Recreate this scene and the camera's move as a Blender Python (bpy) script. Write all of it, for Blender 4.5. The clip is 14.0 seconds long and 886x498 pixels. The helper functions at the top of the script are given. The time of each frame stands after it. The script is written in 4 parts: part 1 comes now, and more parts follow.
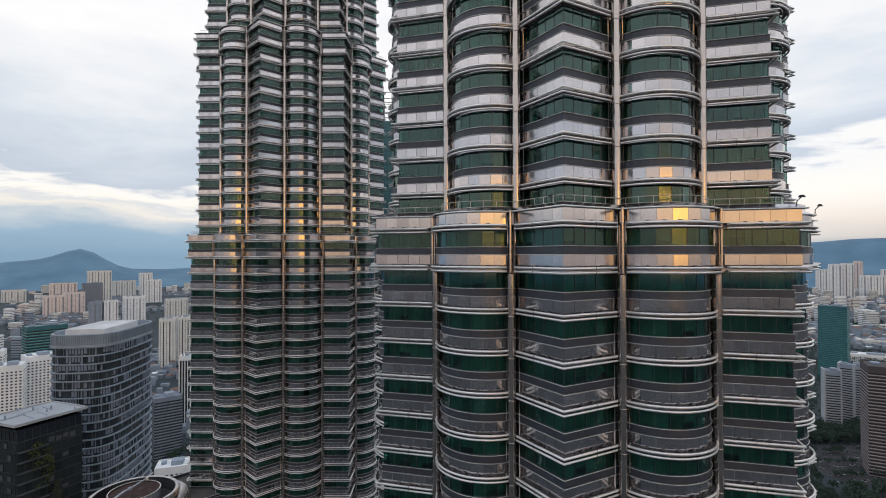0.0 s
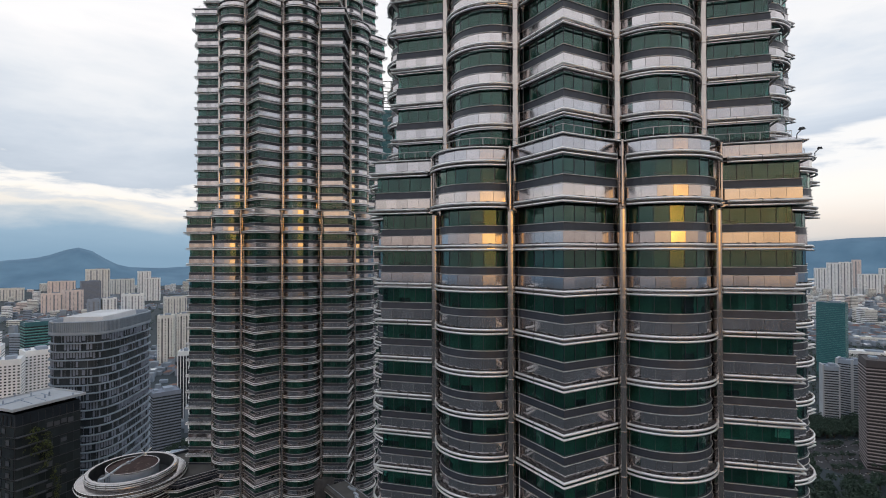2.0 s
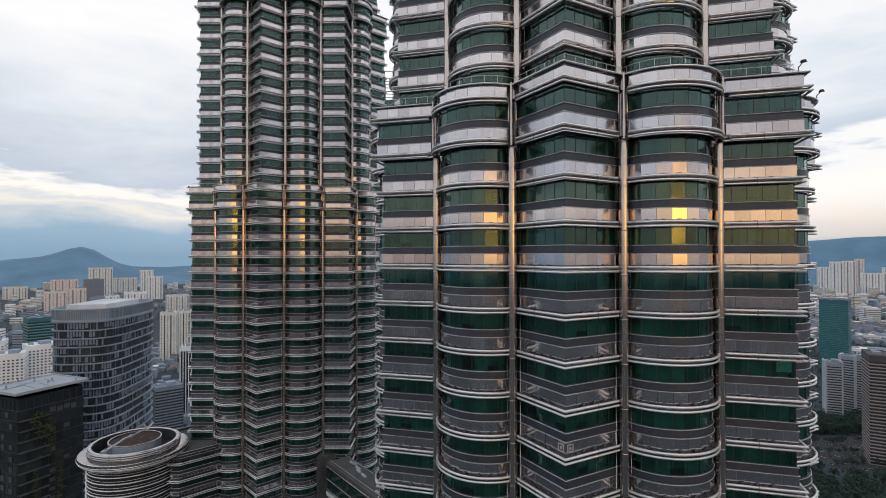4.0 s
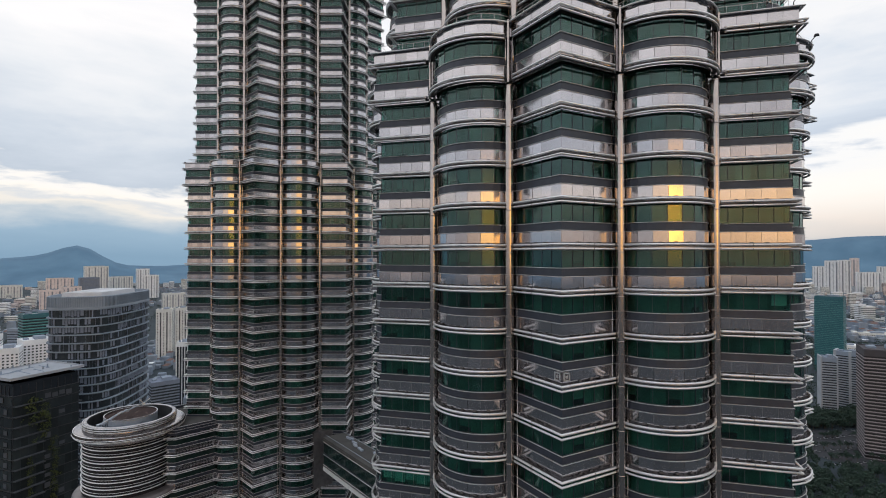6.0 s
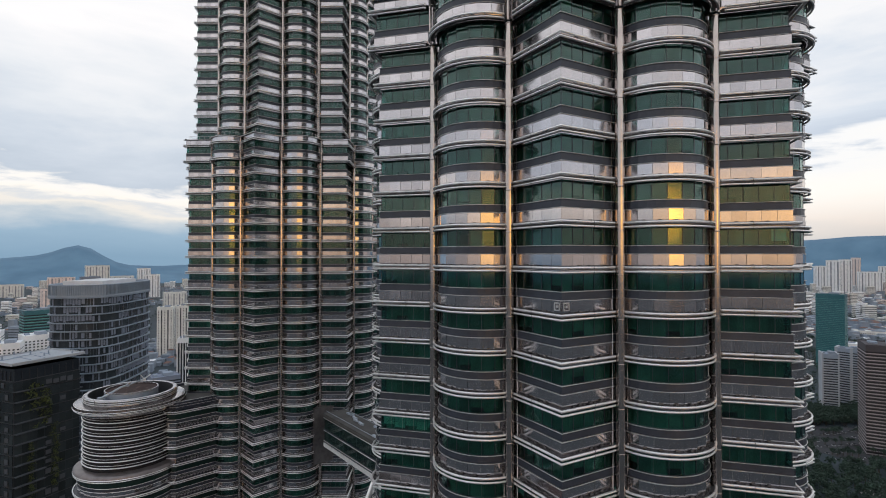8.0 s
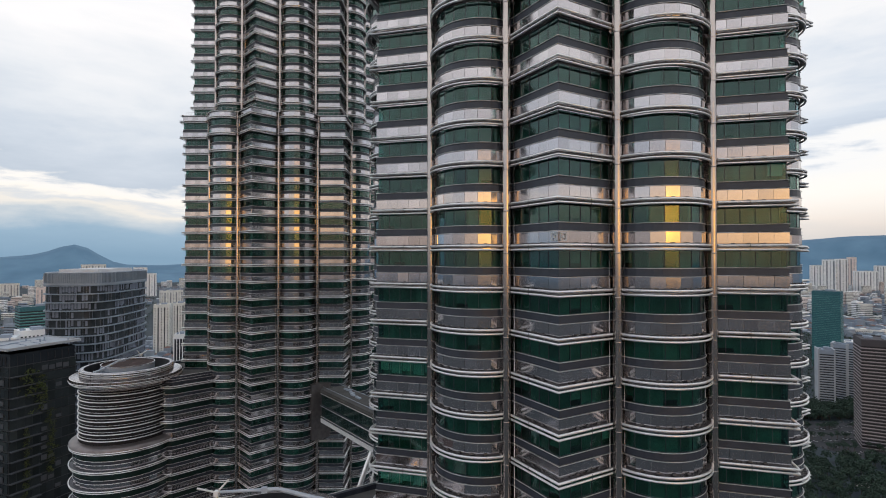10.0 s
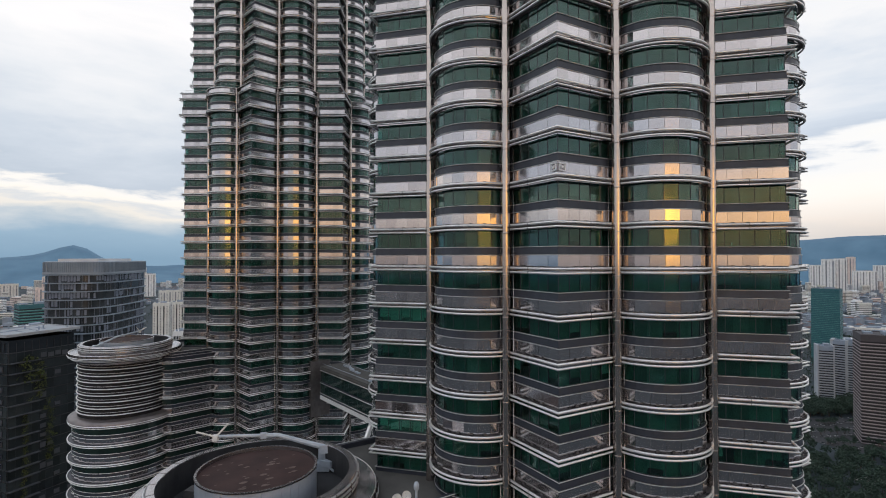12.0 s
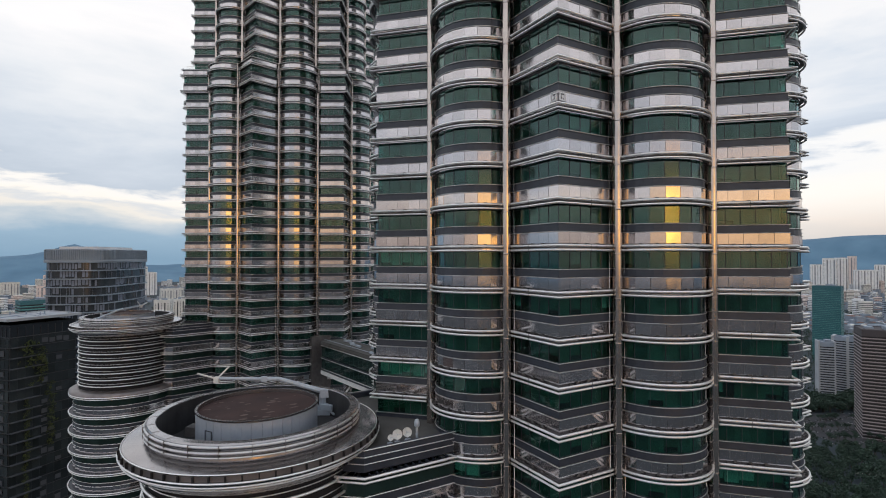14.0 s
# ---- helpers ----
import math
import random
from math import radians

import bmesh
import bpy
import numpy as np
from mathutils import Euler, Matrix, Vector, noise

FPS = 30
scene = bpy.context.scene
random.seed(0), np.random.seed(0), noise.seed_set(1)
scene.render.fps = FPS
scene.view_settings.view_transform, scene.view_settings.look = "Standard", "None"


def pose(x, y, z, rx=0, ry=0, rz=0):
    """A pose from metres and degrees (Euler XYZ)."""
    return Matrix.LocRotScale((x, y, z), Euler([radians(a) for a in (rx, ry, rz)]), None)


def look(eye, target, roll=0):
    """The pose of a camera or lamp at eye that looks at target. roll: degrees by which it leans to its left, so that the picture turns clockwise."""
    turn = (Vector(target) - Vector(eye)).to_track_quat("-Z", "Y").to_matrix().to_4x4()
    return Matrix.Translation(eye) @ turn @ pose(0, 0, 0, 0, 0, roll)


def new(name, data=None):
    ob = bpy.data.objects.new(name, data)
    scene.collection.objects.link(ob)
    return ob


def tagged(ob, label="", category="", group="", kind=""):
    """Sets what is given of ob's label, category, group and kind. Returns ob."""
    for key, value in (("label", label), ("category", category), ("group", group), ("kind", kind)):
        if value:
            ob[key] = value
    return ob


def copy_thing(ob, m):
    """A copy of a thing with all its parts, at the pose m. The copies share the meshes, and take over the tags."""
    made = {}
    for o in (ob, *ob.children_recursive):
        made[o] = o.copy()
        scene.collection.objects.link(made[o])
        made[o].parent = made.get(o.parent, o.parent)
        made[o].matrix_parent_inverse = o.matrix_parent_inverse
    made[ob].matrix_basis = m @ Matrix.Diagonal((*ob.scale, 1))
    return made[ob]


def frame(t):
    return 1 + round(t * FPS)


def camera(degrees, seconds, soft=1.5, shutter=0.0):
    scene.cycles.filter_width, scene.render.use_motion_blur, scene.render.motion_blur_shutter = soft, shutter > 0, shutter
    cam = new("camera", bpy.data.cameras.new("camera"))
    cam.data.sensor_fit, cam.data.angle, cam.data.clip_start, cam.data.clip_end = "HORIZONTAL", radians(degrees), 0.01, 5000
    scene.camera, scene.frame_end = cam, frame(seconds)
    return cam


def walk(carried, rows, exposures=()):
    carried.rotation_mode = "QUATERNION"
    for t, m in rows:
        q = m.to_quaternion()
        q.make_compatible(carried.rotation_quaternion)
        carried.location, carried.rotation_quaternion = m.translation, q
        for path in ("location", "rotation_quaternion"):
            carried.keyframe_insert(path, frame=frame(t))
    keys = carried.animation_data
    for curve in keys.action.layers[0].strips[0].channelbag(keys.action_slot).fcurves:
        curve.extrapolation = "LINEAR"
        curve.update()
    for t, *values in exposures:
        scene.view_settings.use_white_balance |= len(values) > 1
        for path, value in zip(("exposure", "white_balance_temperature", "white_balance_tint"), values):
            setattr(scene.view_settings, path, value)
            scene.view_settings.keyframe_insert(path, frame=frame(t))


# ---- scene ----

# ======== camera: a drone sinking straight down past the towers ========
cam = camera(82.12, 14.0, soft=1.0)
EYE, SINK = 240.5, 3.01
# seconds, x, y, pitch, roll, yaw
ROWS = [
    (0, -0.18, -0.21, 0.662, 0.130, 0.491),
    (0.5, -0.18, -0.19, 0.680, 0.151, 0.435),
    (1, -0.17, -0.14, 0.662, 0.157, 0.306),
    (1.5, -0.21, -0.06, 0.647, 0.144, 0.310),
    (2, -0.24, -0.01, 0.612, 0.099, 0.369),
    (2.5, -0.23, -0.02, 0.604, 0.071, 0.576),
    (3, -0.21, -0.01, 0.613, 0.091, 0.670),
    (5.5, -0.18, -0.04, 0.598, 0.037, 0.305),
    (6, -0.18, -0.02, 0.602, 0.033, 0.245),
    (6.5, -0.17, -0.05, 0.600, 0.018, 0.316),
    (7, -0.16, -0.05, 0.626, 0.021, 0.375),
    (7.5, -0.09, -0.02, 0.657, 0.014, 0.350),
    (8, -0.09, 0.00, 0.676, 0.021, 0.340),
    (10.5, -0.04, 0.06, 0.735, 0.000, -0.001),
    (11, -0.01, 0.02, 0.784, 0.017, -0.021),
    (11.5, 0.00, 0.05, 0.832, 0.012, -0.009),
    (12, -0.04, 0.14, 0.837, 0.035, -0.006),
    (12.5, -0.04, 0.17, 0.845, 0.040, -0.007),
    (13, 0.00, 0.15, 0.838, 0.014, -0.006),
    (13.5, -0.01, 0.12, 0.850, 0.003, 0.023),
    (14, -0.03, 0.13, 0.842, -0.008, 0.078),
]
PATH = [(t, x, y, EYE - SINK * t, 90 + pitch, roll, yaw) for t, x, y, pitch, roll, yaw in ROWS]
walk(cam, [(t, pose(*row)) for t, *row in PATH])

# ======== world and sun ========
SUN_AZ, SUN_EL = -70.4, 3.7      # degrees, from +x towards +y


def build_world():
    world = bpy.data.worlds.new("sky")
    scene.world = world
    world.use_nodes = True
    nt = world.node_tree
    nt.nodes.clear()
    N, L = nt.nodes.new, nt.links.new

    def math_node(op, a, b=None, clamp=False):
        n = N("ShaderNodeMath")
        n.operation, n.use_clamp = op, clamp
        for k, v in enumerate((a, b)):
            if v is None:
                continue
            if isinstance(v, (int, float)):
                n.inputs[k].default_value = v
            else:
                L(v, n.inputs[k])
        return n.outputs[0]

    def mix(f, a, b):
        n = N("ShaderNodeMix")
        n.data_type = "RGBA"
        for key, v in ((0, f), (6, a), (7, b)):
            if isinstance(v, (int, float)):
                n.inputs[key].default_value = v
            elif isinstance(v, tuple):
                n.inputs[key].default_value = (*v, 1)
            else:
                L(v, n.inputs[key])
        return n.outputs[2]

    def ramp(f, stops):
        n = N("ShaderNodeValToRGB")
        e = n.color_ramp.elements
        while len(e) < len(stops):
            e.new(0.5)
        for el, (p, c) in zip(e, stops):
            el.position, el.color = p, (*c, 1)
        L(f, n.inputs[0])
        return n.outputs[0]

    tc = N("ShaderNodeTexCoord").outputs["Generated"]
    sep = N("ShaderNodeSeparateXYZ")
    L(tc, sep.inputs[0])
    x, y, z = sep.outputs
    sky = N("ShaderNodeTexSky")
    sky.sky_type, sky.sun_disc = "NISHITA", False
    sky.sun_elevation, sky.sun_rotation = radians(SUN_EL), radians(90 - SUN_AZ)
    sky.air_density, sky.dust_density = 1.5, 3.0
    clear = N("ShaderNodeVectorMath")
    clear.operation = "SCALE"
    L(sky.outputs[0], clear.inputs[0])
    clear.inputs[3].default_value = 0.10

    # cloud deck over a hazy horizon: layers by height, pushed about by large and small noise
    mp = N("ShaderNodeMapping")
    mp.inputs["Scale"].default_value = (1.5, 1.5, 5.5)
    mp.inputs["Location"].default_value = (3.1, 0.4, 1.7)
    L(tc, mp.inputs[0])
    n1, n2 = N("ShaderNodeTexNoise"), N("ShaderNodeTexNoise")
    for n, sc, det in ((n1, 1.4, 8), (n2, 4.5, 8)):
        n.inputs["Scale"].default_value, n.inputs["Detail"].default_value = sc, det
        n.inputs["Roughness"].default_value, n.inputs["Distortion"].default_value = 0.55, 0.3
        L(mp.outputs[0], n.inputs["Vector"])
    push = math_node("ADD", math_node("MULTIPLY", math_node("SUBTRACT", n1.outputs[0], 0.5), 0.30), math_node("MULTIPLY", math_node("SUBTRACT", n2.outputs[0], 0.5), 0.13))
    near_ground = N("ShaderNodeMapRange")
    near_ground.inputs[1].default_value, near_ground.inputs[2].default_value = 0.0, 0.14
    near_ground.inputs[3].default_value, near_ground.inputs[4].default_value = 0.12, 1.0
    L(z, near_ground.inputs[0])
    height = math_node("ADD", z, math_node("MULTIPLY", push, near_ground.outputs[0]))
    col = ramp(height, [(0.0, (.27, .42, .57)), (0.045, (.36, .52, .67)), (0.070, (.66, .73, .79)), (0.092, (1.0, .95, .88)), (0.105, (.80, .83, .87)), (0.118, (1.10, 1.05, .98)),
                        (0.135, (1.08, 1.05, 1.02)), (0.150, (.60, .68, .79)), (0.20, (.70, .77, .87)), (0.27, (.90, .93, .98)), (0.36, (1.09, 1.07, 1.08)), (0.5, (.96, .98, 1.03)), (0.75, (.82, .89, 1.0))])
    # to the north-east the bright gap under the clouds is wider and reaches the hills
    wide = ramp(height, [(0.0, (.27, .42, .57)), (0.022, (.42, .57, .70)), (0.040, (.95, .93, .90)), (0.07, (1.12, 1.03, .95)), (0.13, (1.10, 1.07, 1.02)), (0.185, (1.04, 1.04, 1.05)),
                         (0.205, (.64, .72, .84)), (0.25, (.76, .83, .93)), (0.33, (1.02, 1.02, 1.04)), (0.5, (.96, .98, 1.03)), (0.75, (.82, .89, 1.0))])
    east, north = N("ShaderNodeMapRange"), N("ShaderNodeMapRange")
    for n, a, b, src in ((east, .2, .5, x), (north, .2, .5, y)):
        n.interpolation_type = "SMOOTHSTEP"
        n.inputs[1].default_value, n.inputs[2].default_value = a, b
        L(src, n.inputs[0])
    col = mix(math_node("MULTIPLY", east.outputs[0], north.outputs[0]), col, wide)
    # warm glow of the low sun through the gap in the west
    sx, sy = math.cos(radians(SUN_AZ)), math.sin(radians(SUN_AZ))
    face = math_node("ADD", math_node("MULTIPLY", x, sx), math_node("MULTIPLY", y, sy))
    toward = math_node("POWER", math_node("MAXIMUM", face, 0.0), 4.0)
    e1 = math_node("DIVIDE", math_node("SUBTRACT", z, 0.07), 0.085)
    band = math_node("POWER", 2.718, math_node("MULTIPLY", math_node("MULTIPLY", e1, e1), -1.0))
    glow = math_node("MULTIPLY", math_node("MULTIPLY", toward, band), 0.95, True)
    core = math_node("MULTIPLY", math_node("MULTIPLY", math_node("POWER", math_node("MAXIMUM", face, 0.0), 60.0), band), 0.85, True)
    west, low = N("ShaderNodeMapRange"), N("ShaderNodeMapRange")     # the haze is mauve, not blue, on the sunset side
    for n, a, b, src in ((west, -0.92, -0.1, face), (low, 0.10, 0.02, z)):
        n.interpolation_type = "SMOOTHSTEP"
        n.inputs[1].default_value, n.inputs[2].default_value = a, b
        L(src, n.inputs[0])
    dusk = math_node("MULTIPLY", math_node("MULTIPLY", west.outputs[0], low.outputs[0]), 0.9)
    bg_col = mix(core, mix(glow, mix(0.92, clear.outputs[0], mix(dusk, col, (.52, .45, .42))), (1.85, 1.12, .50)), (3.4, 1.75, .32))
    bg = N("ShaderNodeBackground")
    L(bg_col, bg.inputs[0])
    bg.inputs[1].default_value = 1.0
    out = N("ShaderNodeOutputWorld")
    L(bg.outputs[0], out.inputs[0])


build_world()
sun = new("sun", bpy.data.lights.new("sun", "SUN"))
sun.data.energy, sun.data.angle, sun.data.color = 0.054, radians(7), (1.0, .38, .045)
sun.matrix_world = look((0, 0, 300), (-math.cos(radians(SUN_AZ)) * 100, -math.sin(radians(SUN_AZ)) * 100, 300 - 100 * math.tan(radians(SUN_EL))))


# ======== materials ========
def nodes_of(name):
    m = bpy.data.materials.new(name)
    m.use_nodes = True
    nt = m.node_tree
    return m, nt, nt.nodes["Principled BSDF"], nt.nodes.new, nt.links.new


def surface(name, c1, c2, scale=1.0, rough=0.5, metal=0.0, bump=0.1, fine=12.0, per=0.0, spread=0.15, island=False, streak=1.0):
    """Two scales of noise between two colours, roughness that follows, fine relief; per: how much each piece differs."""
    m, nt, b, N, L = nodes_of(name)
    tc = N("ShaderNodeTexCoord").outputs["Object"]
    mp = N("ShaderNodeMapping")
    mp.inputs["Scale"].default_value = (1, 1, streak)
    L(tc, mp.inputs[0])
    if per:
        rnd = N("ShaderNodeNewGeometry").outputs["Random Per Island"] if island else N("ShaderNodeObjectInfo").outputs["Random"]
    big, small = N("ShaderNodeTexNoise"), N("ShaderNodeTexNoise")
    for n, s, d in ((big, scale, 4), (small, scale * fine, 6)):
        n.inputs["Scale"].default_value, n.inputs["Detail"].default_value = s, d
        L(mp.outputs[0], n.inputs["Vector"])
    f = N("ShaderNodeMath")
    f.operation = "MULTIPLY_ADD"
    L(small.outputs[0], f.inputs[0])
    f.inputs[1].default_value = 0.35
    L(big.outputs[0], f.inputs[2])
    r = N("ShaderNodeMapRange")
    r.inputs[1].default_value, r.inputs[2].default_value = 0.45, 0.9
    L(f.outputs[0], r.inputs[0])
    mx = N("ShaderNodeMix")
    mx.data_type = "RGBA"
    mx.inputs[6].default_value, mx.inputs[7].default_value = (*c1, 1), (*c2, 1)
    L(r.outputs[0], mx.inputs[0])
    colour = mx.outputs[2]
    if per:
        hs = N("ShaderNodeHueSaturation")
        v = N("ShaderNodeMapRange")
        v.inputs[3].default_value, v.inputs[4].default_value = 1 - per, 1 + per
        L(rnd, v.inputs[0])
        L(v.outputs[0], hs.inputs["Value"])
        L(colour, hs.inputs["Color"])
        colour = hs.outputs[0]
    L(colour, b.inputs["Base Color"])
    rr = N("ShaderNodeMapRange")
    rr.inputs[3].default_value, rr.inputs[4].default_value = max(rough - spread * .5, .02), min(rough + spread, 1)
    L(small.outputs[0], rr.inputs[0])
    L(rr.outputs[0], b.inputs["Roughness"])
    b.inputs["Metallic"].default_value = metal
    if bump:
        bp = N("ShaderNodeBump")
        bp.inputs["Strength"].default_value, bp.inputs["Distance"].default_value = bump, 0.02
        L(small.outputs[0], bp.inputs["Height"])
        L(bp.outputs[0], b.inputs["Normal"])
    return m


def window_glass(name, tint, base_gloss=0.10, gloss=(.8, .95, .88)):
    """Coated sun-control glass: a tinted see-through sheet with a mirror-like face."""
    m, nt, b, N, L = nodes_of(name)
    nt.nodes.remove(b)
    tr, gl, fx, fr = N("ShaderNodeBsdfTransparent"), N("ShaderNodeBsdfGlossy"), N("ShaderNodeMixShader"), N("ShaderNodeLayerWeight")
    tr.inputs[0].default_value = (*tint, 1)
    gl.inputs["Color"].default_value, gl.inputs["Roughness"].default_value = (*gloss, 1), 0.055
    n = N("ShaderNodeTexNoise")
    n.inputs["Scale"].default_value = 0.9
    L(N("ShaderNodeTexCoord").outputs["Object"], n.inputs["Vector"])
    bp = N("ShaderNodeBump")
    bp.inputs["Strength"].default_value, bp.inputs["Distance"].default_value = 0.05, 0.02
    L(n.outputs[0], bp.inputs["Height"])
    L(bp.outputs[0], gl.inputs["Normal"])
    p, a = N("ShaderNodeMath"), N("ShaderNodeMath")
    p.operation, p.inputs[1].default_value = "POWER", 4.0
    a.operation, a.inputs[1].default_value, a.inputs[2].default_value = "MULTIPLY_ADD", 0.7, base_gloss
    L(fr.outputs["Facing"], p.inputs[0])
    L(p.outputs[0], a.inputs[0])
    L(a.outputs[0], fx.inputs[0])
    L(tr.outputs[0], fx.inputs[1])
    L(gl.outputs[0], fx.inputs[2])
    L(fx.outputs[0], nt.nodes["Material Output"].inputs[0])
    return m


STEEL = surface("brushed_steel_panel", (.495, .472, .486), (.580, .556, .57), 0.35, 0.10, 0.95, 0.0, 6, 0.12, 0.06, True)
STEEL_PIECE = surface("brushed_steel_piece", (.495, .472, .486), (.580, .556, .57), 0.35, 0.10, 0.95, 0.0, 6, 0.12, 0.06)
TUBE = surface("polished_steel_tube", (.76, .755, .76), (.87, .865, .865), 0.6, 0.34, 0.8, 0.0, 8, 0, 0.10)
SILL = surface("dull_steel_rail", (.56, .555, .56), (.66, .655, .66), 0.6, 0.42, 0.75, 0.0, 8, 0, 0.10)
PILLAR = surface("pilaster_steel", (.44, .395, .375), (.54, .49, .46), 0.4, 0.14, 0.95, 0.0, 8, 0, 0.10)
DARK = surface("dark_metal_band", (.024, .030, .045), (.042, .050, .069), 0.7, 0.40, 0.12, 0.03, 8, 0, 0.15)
SHELF = surface("shelf_grille_metal", (.12, .113, .115), (.19, .18, .182), 1.1, 0.5, 0.6, 0.05, 8)
SLOT = surface("black_opening_fill", (.010, .010, .012), (.022, .021, .024), 1.1, 0.8, 0, 0.0, 8)
GLASS = window_glass("green_window_glass", (.43, .69, .65), 0.058, (.82, .93, .91))
INNER = surface("office_interior", (.24, .26, .25), (.40, .42, .40), 0.35, 0.8, 0, 0.05)
BLIND = surface("drawn_office_blind", (.12, .155, .14), (.22, .265, .24), 0.8, 0.8, 0, 0.03, 8, 0.38, 0.1, True)
PALE_BLIND = surface("pale_roller_blind", (.50, .66, .62), (.62, .76, .72), 0.8, 0.7, 0, 0.03, 8)
LAMP, _nt, _b, _N, _L = nodes_of("lit_lamp")
_b.inputs["Emission Color"].default_value, _b.inputs["Emission Strength"].default_value = (1, .95, .85, 1), 6.0
WARM_LAMP, _nt, _b, _N, _L = nodes_of("lit_warm_lamp")
_b.inputs["Emission Color"].default_value, _b.inputs["Emission Strength"].default_value = (1, .68, .22, 1), 2.5
ROOF = surface("terrace_roof", (.06, .058, .056), (.11, .105, .10), 0.25, 0.85, 0, 0.2, 10)


# ======== mesh helpers ========
class Mesh:
    """Gathers faces and links them as one mesh object."""

    def __init__(self):
        self.v, self.f, self.m = [], [], []

    def add(self, verts, faces, mi=0):
        o = len(self.v)
        self.v += [tuple(map(float, p)) for p in verts]
        self.f += [tuple(i + o for i in f) for f in faces]
        self.m += [mi] * len(faces)
        return self

    def box(self, c, s, rz=0.0, mi=0, taper=1.0):
        cx, cy, cz = c
        a, b = math.cos(rz), math.sin(rz)
        vs = []
        for z, k in ((-.5, 1), (.5, taper)):
            for x, y in ((-.5, -.5), (.5, -.5), (.5, .5), (-.5, .5)):
                px, py = x * s[0] * k, y * s[1] * k
                vs.append((cx + a * px - b * py, cy + b * px + a * py, cz + z * s[2]))
        return self.add(vs, [(3, 2, 1, 0), (4, 5, 6, 7), (0, 1, 5, 4), (1, 2, 6, 5), (2, 3, 7, 6), (3, 0, 4, 7)], mi)

    def strip(self, a, b, mi=0, closed=True):
        """A band of quads between two rows of 3D points."""
        n = len(a)
        q = [(i, (i + 1) % n, n + (i + 1) % n, n + i) for i in range(n if closed else n - 1)]
        return self.add([*a, *b], q, mi)

    def sweep(self, rows, mi=0, closed=True, loop=False):
        """Quads between successive rows of 3D points (rows of one length)."""
        n, k = len(rows[0]), len(rows)
        q = []
        for j in range(k if loop else k - 1):
            j2 = (j + 1) % k
            for i in range(n if closed else n - 1):
                i2 = (i + 1) % n
                q.append((j * n + i, j * n + i2, j2 * n + i2, j2 * n + i))
        return self.add([p for r in rows for p in r], q, mi)

    def lathe(self, prof, n=32, centre=(0, 0), mi=0, smooth=False):
        rows = [[(centre[0] + r * math.cos(2 * math.pi * i / n), centre[1] + r * math.sin(2 * math.pi * i / n), z) for i in range(n)] for r, z in prof]
        return self.sweep(rows, mi)

    def tube(self, a, b, r, n=6, mi=0, r2=None):
        a, b = Vector(a), Vector(b)
        q = (b - a).to_track_quat("Z", "Y")
        ring = [q @ Vector((math.cos(2 * math.pi * i / n), math.sin(2 * math.pi * i / n), 0)) for i in range(n)]
        r2 = r if r2 is None else r2
        vs = [a + p * r for p in ring] + [b + p * r2 for p in ring]
        fs = [(i, (i + 1) % n, n + (i + 1) % n, n + i) for i in range(n)] + [tuple(range(n))[::-1], tuple(range(n, 2 * n))]
        return self.add(vs, fs, mi)

    def data(self, name, mats, smooth=False):
        me = bpy.data.meshes.new(name)
        me.from_pydata(self.v, [], self.f)
        for m in mats:
            me.materials.append(m)
        if len(mats) > 1:
            me.polygons.foreach_set("material_index", self.m)
        if smooth:
            me.polygons.foreach_set("use_smooth", [True] * len(me.polygons))
        me.update()
        return me

    def part(self, name, mats, parent=None, label="", smooth=False, at=None):
        return put(name, self.data(name, mats if isinstance(mats, (list, tuple)) else [mats], smooth), parent, label, at)


def put(name, data, parent=None, label="", at=None):
    ob = new(name, data)
    if parent:
        ob.parent = parent
    if at is not None:
        ob.matrix_basis = at
    return tagged(ob, label)


def thing(name, label, category, at=None, group="", kind=""):
    ob = new(name)
    if at is not None:
        ob.matrix_basis = at
    return tagged(ob, label, category, group, kind)


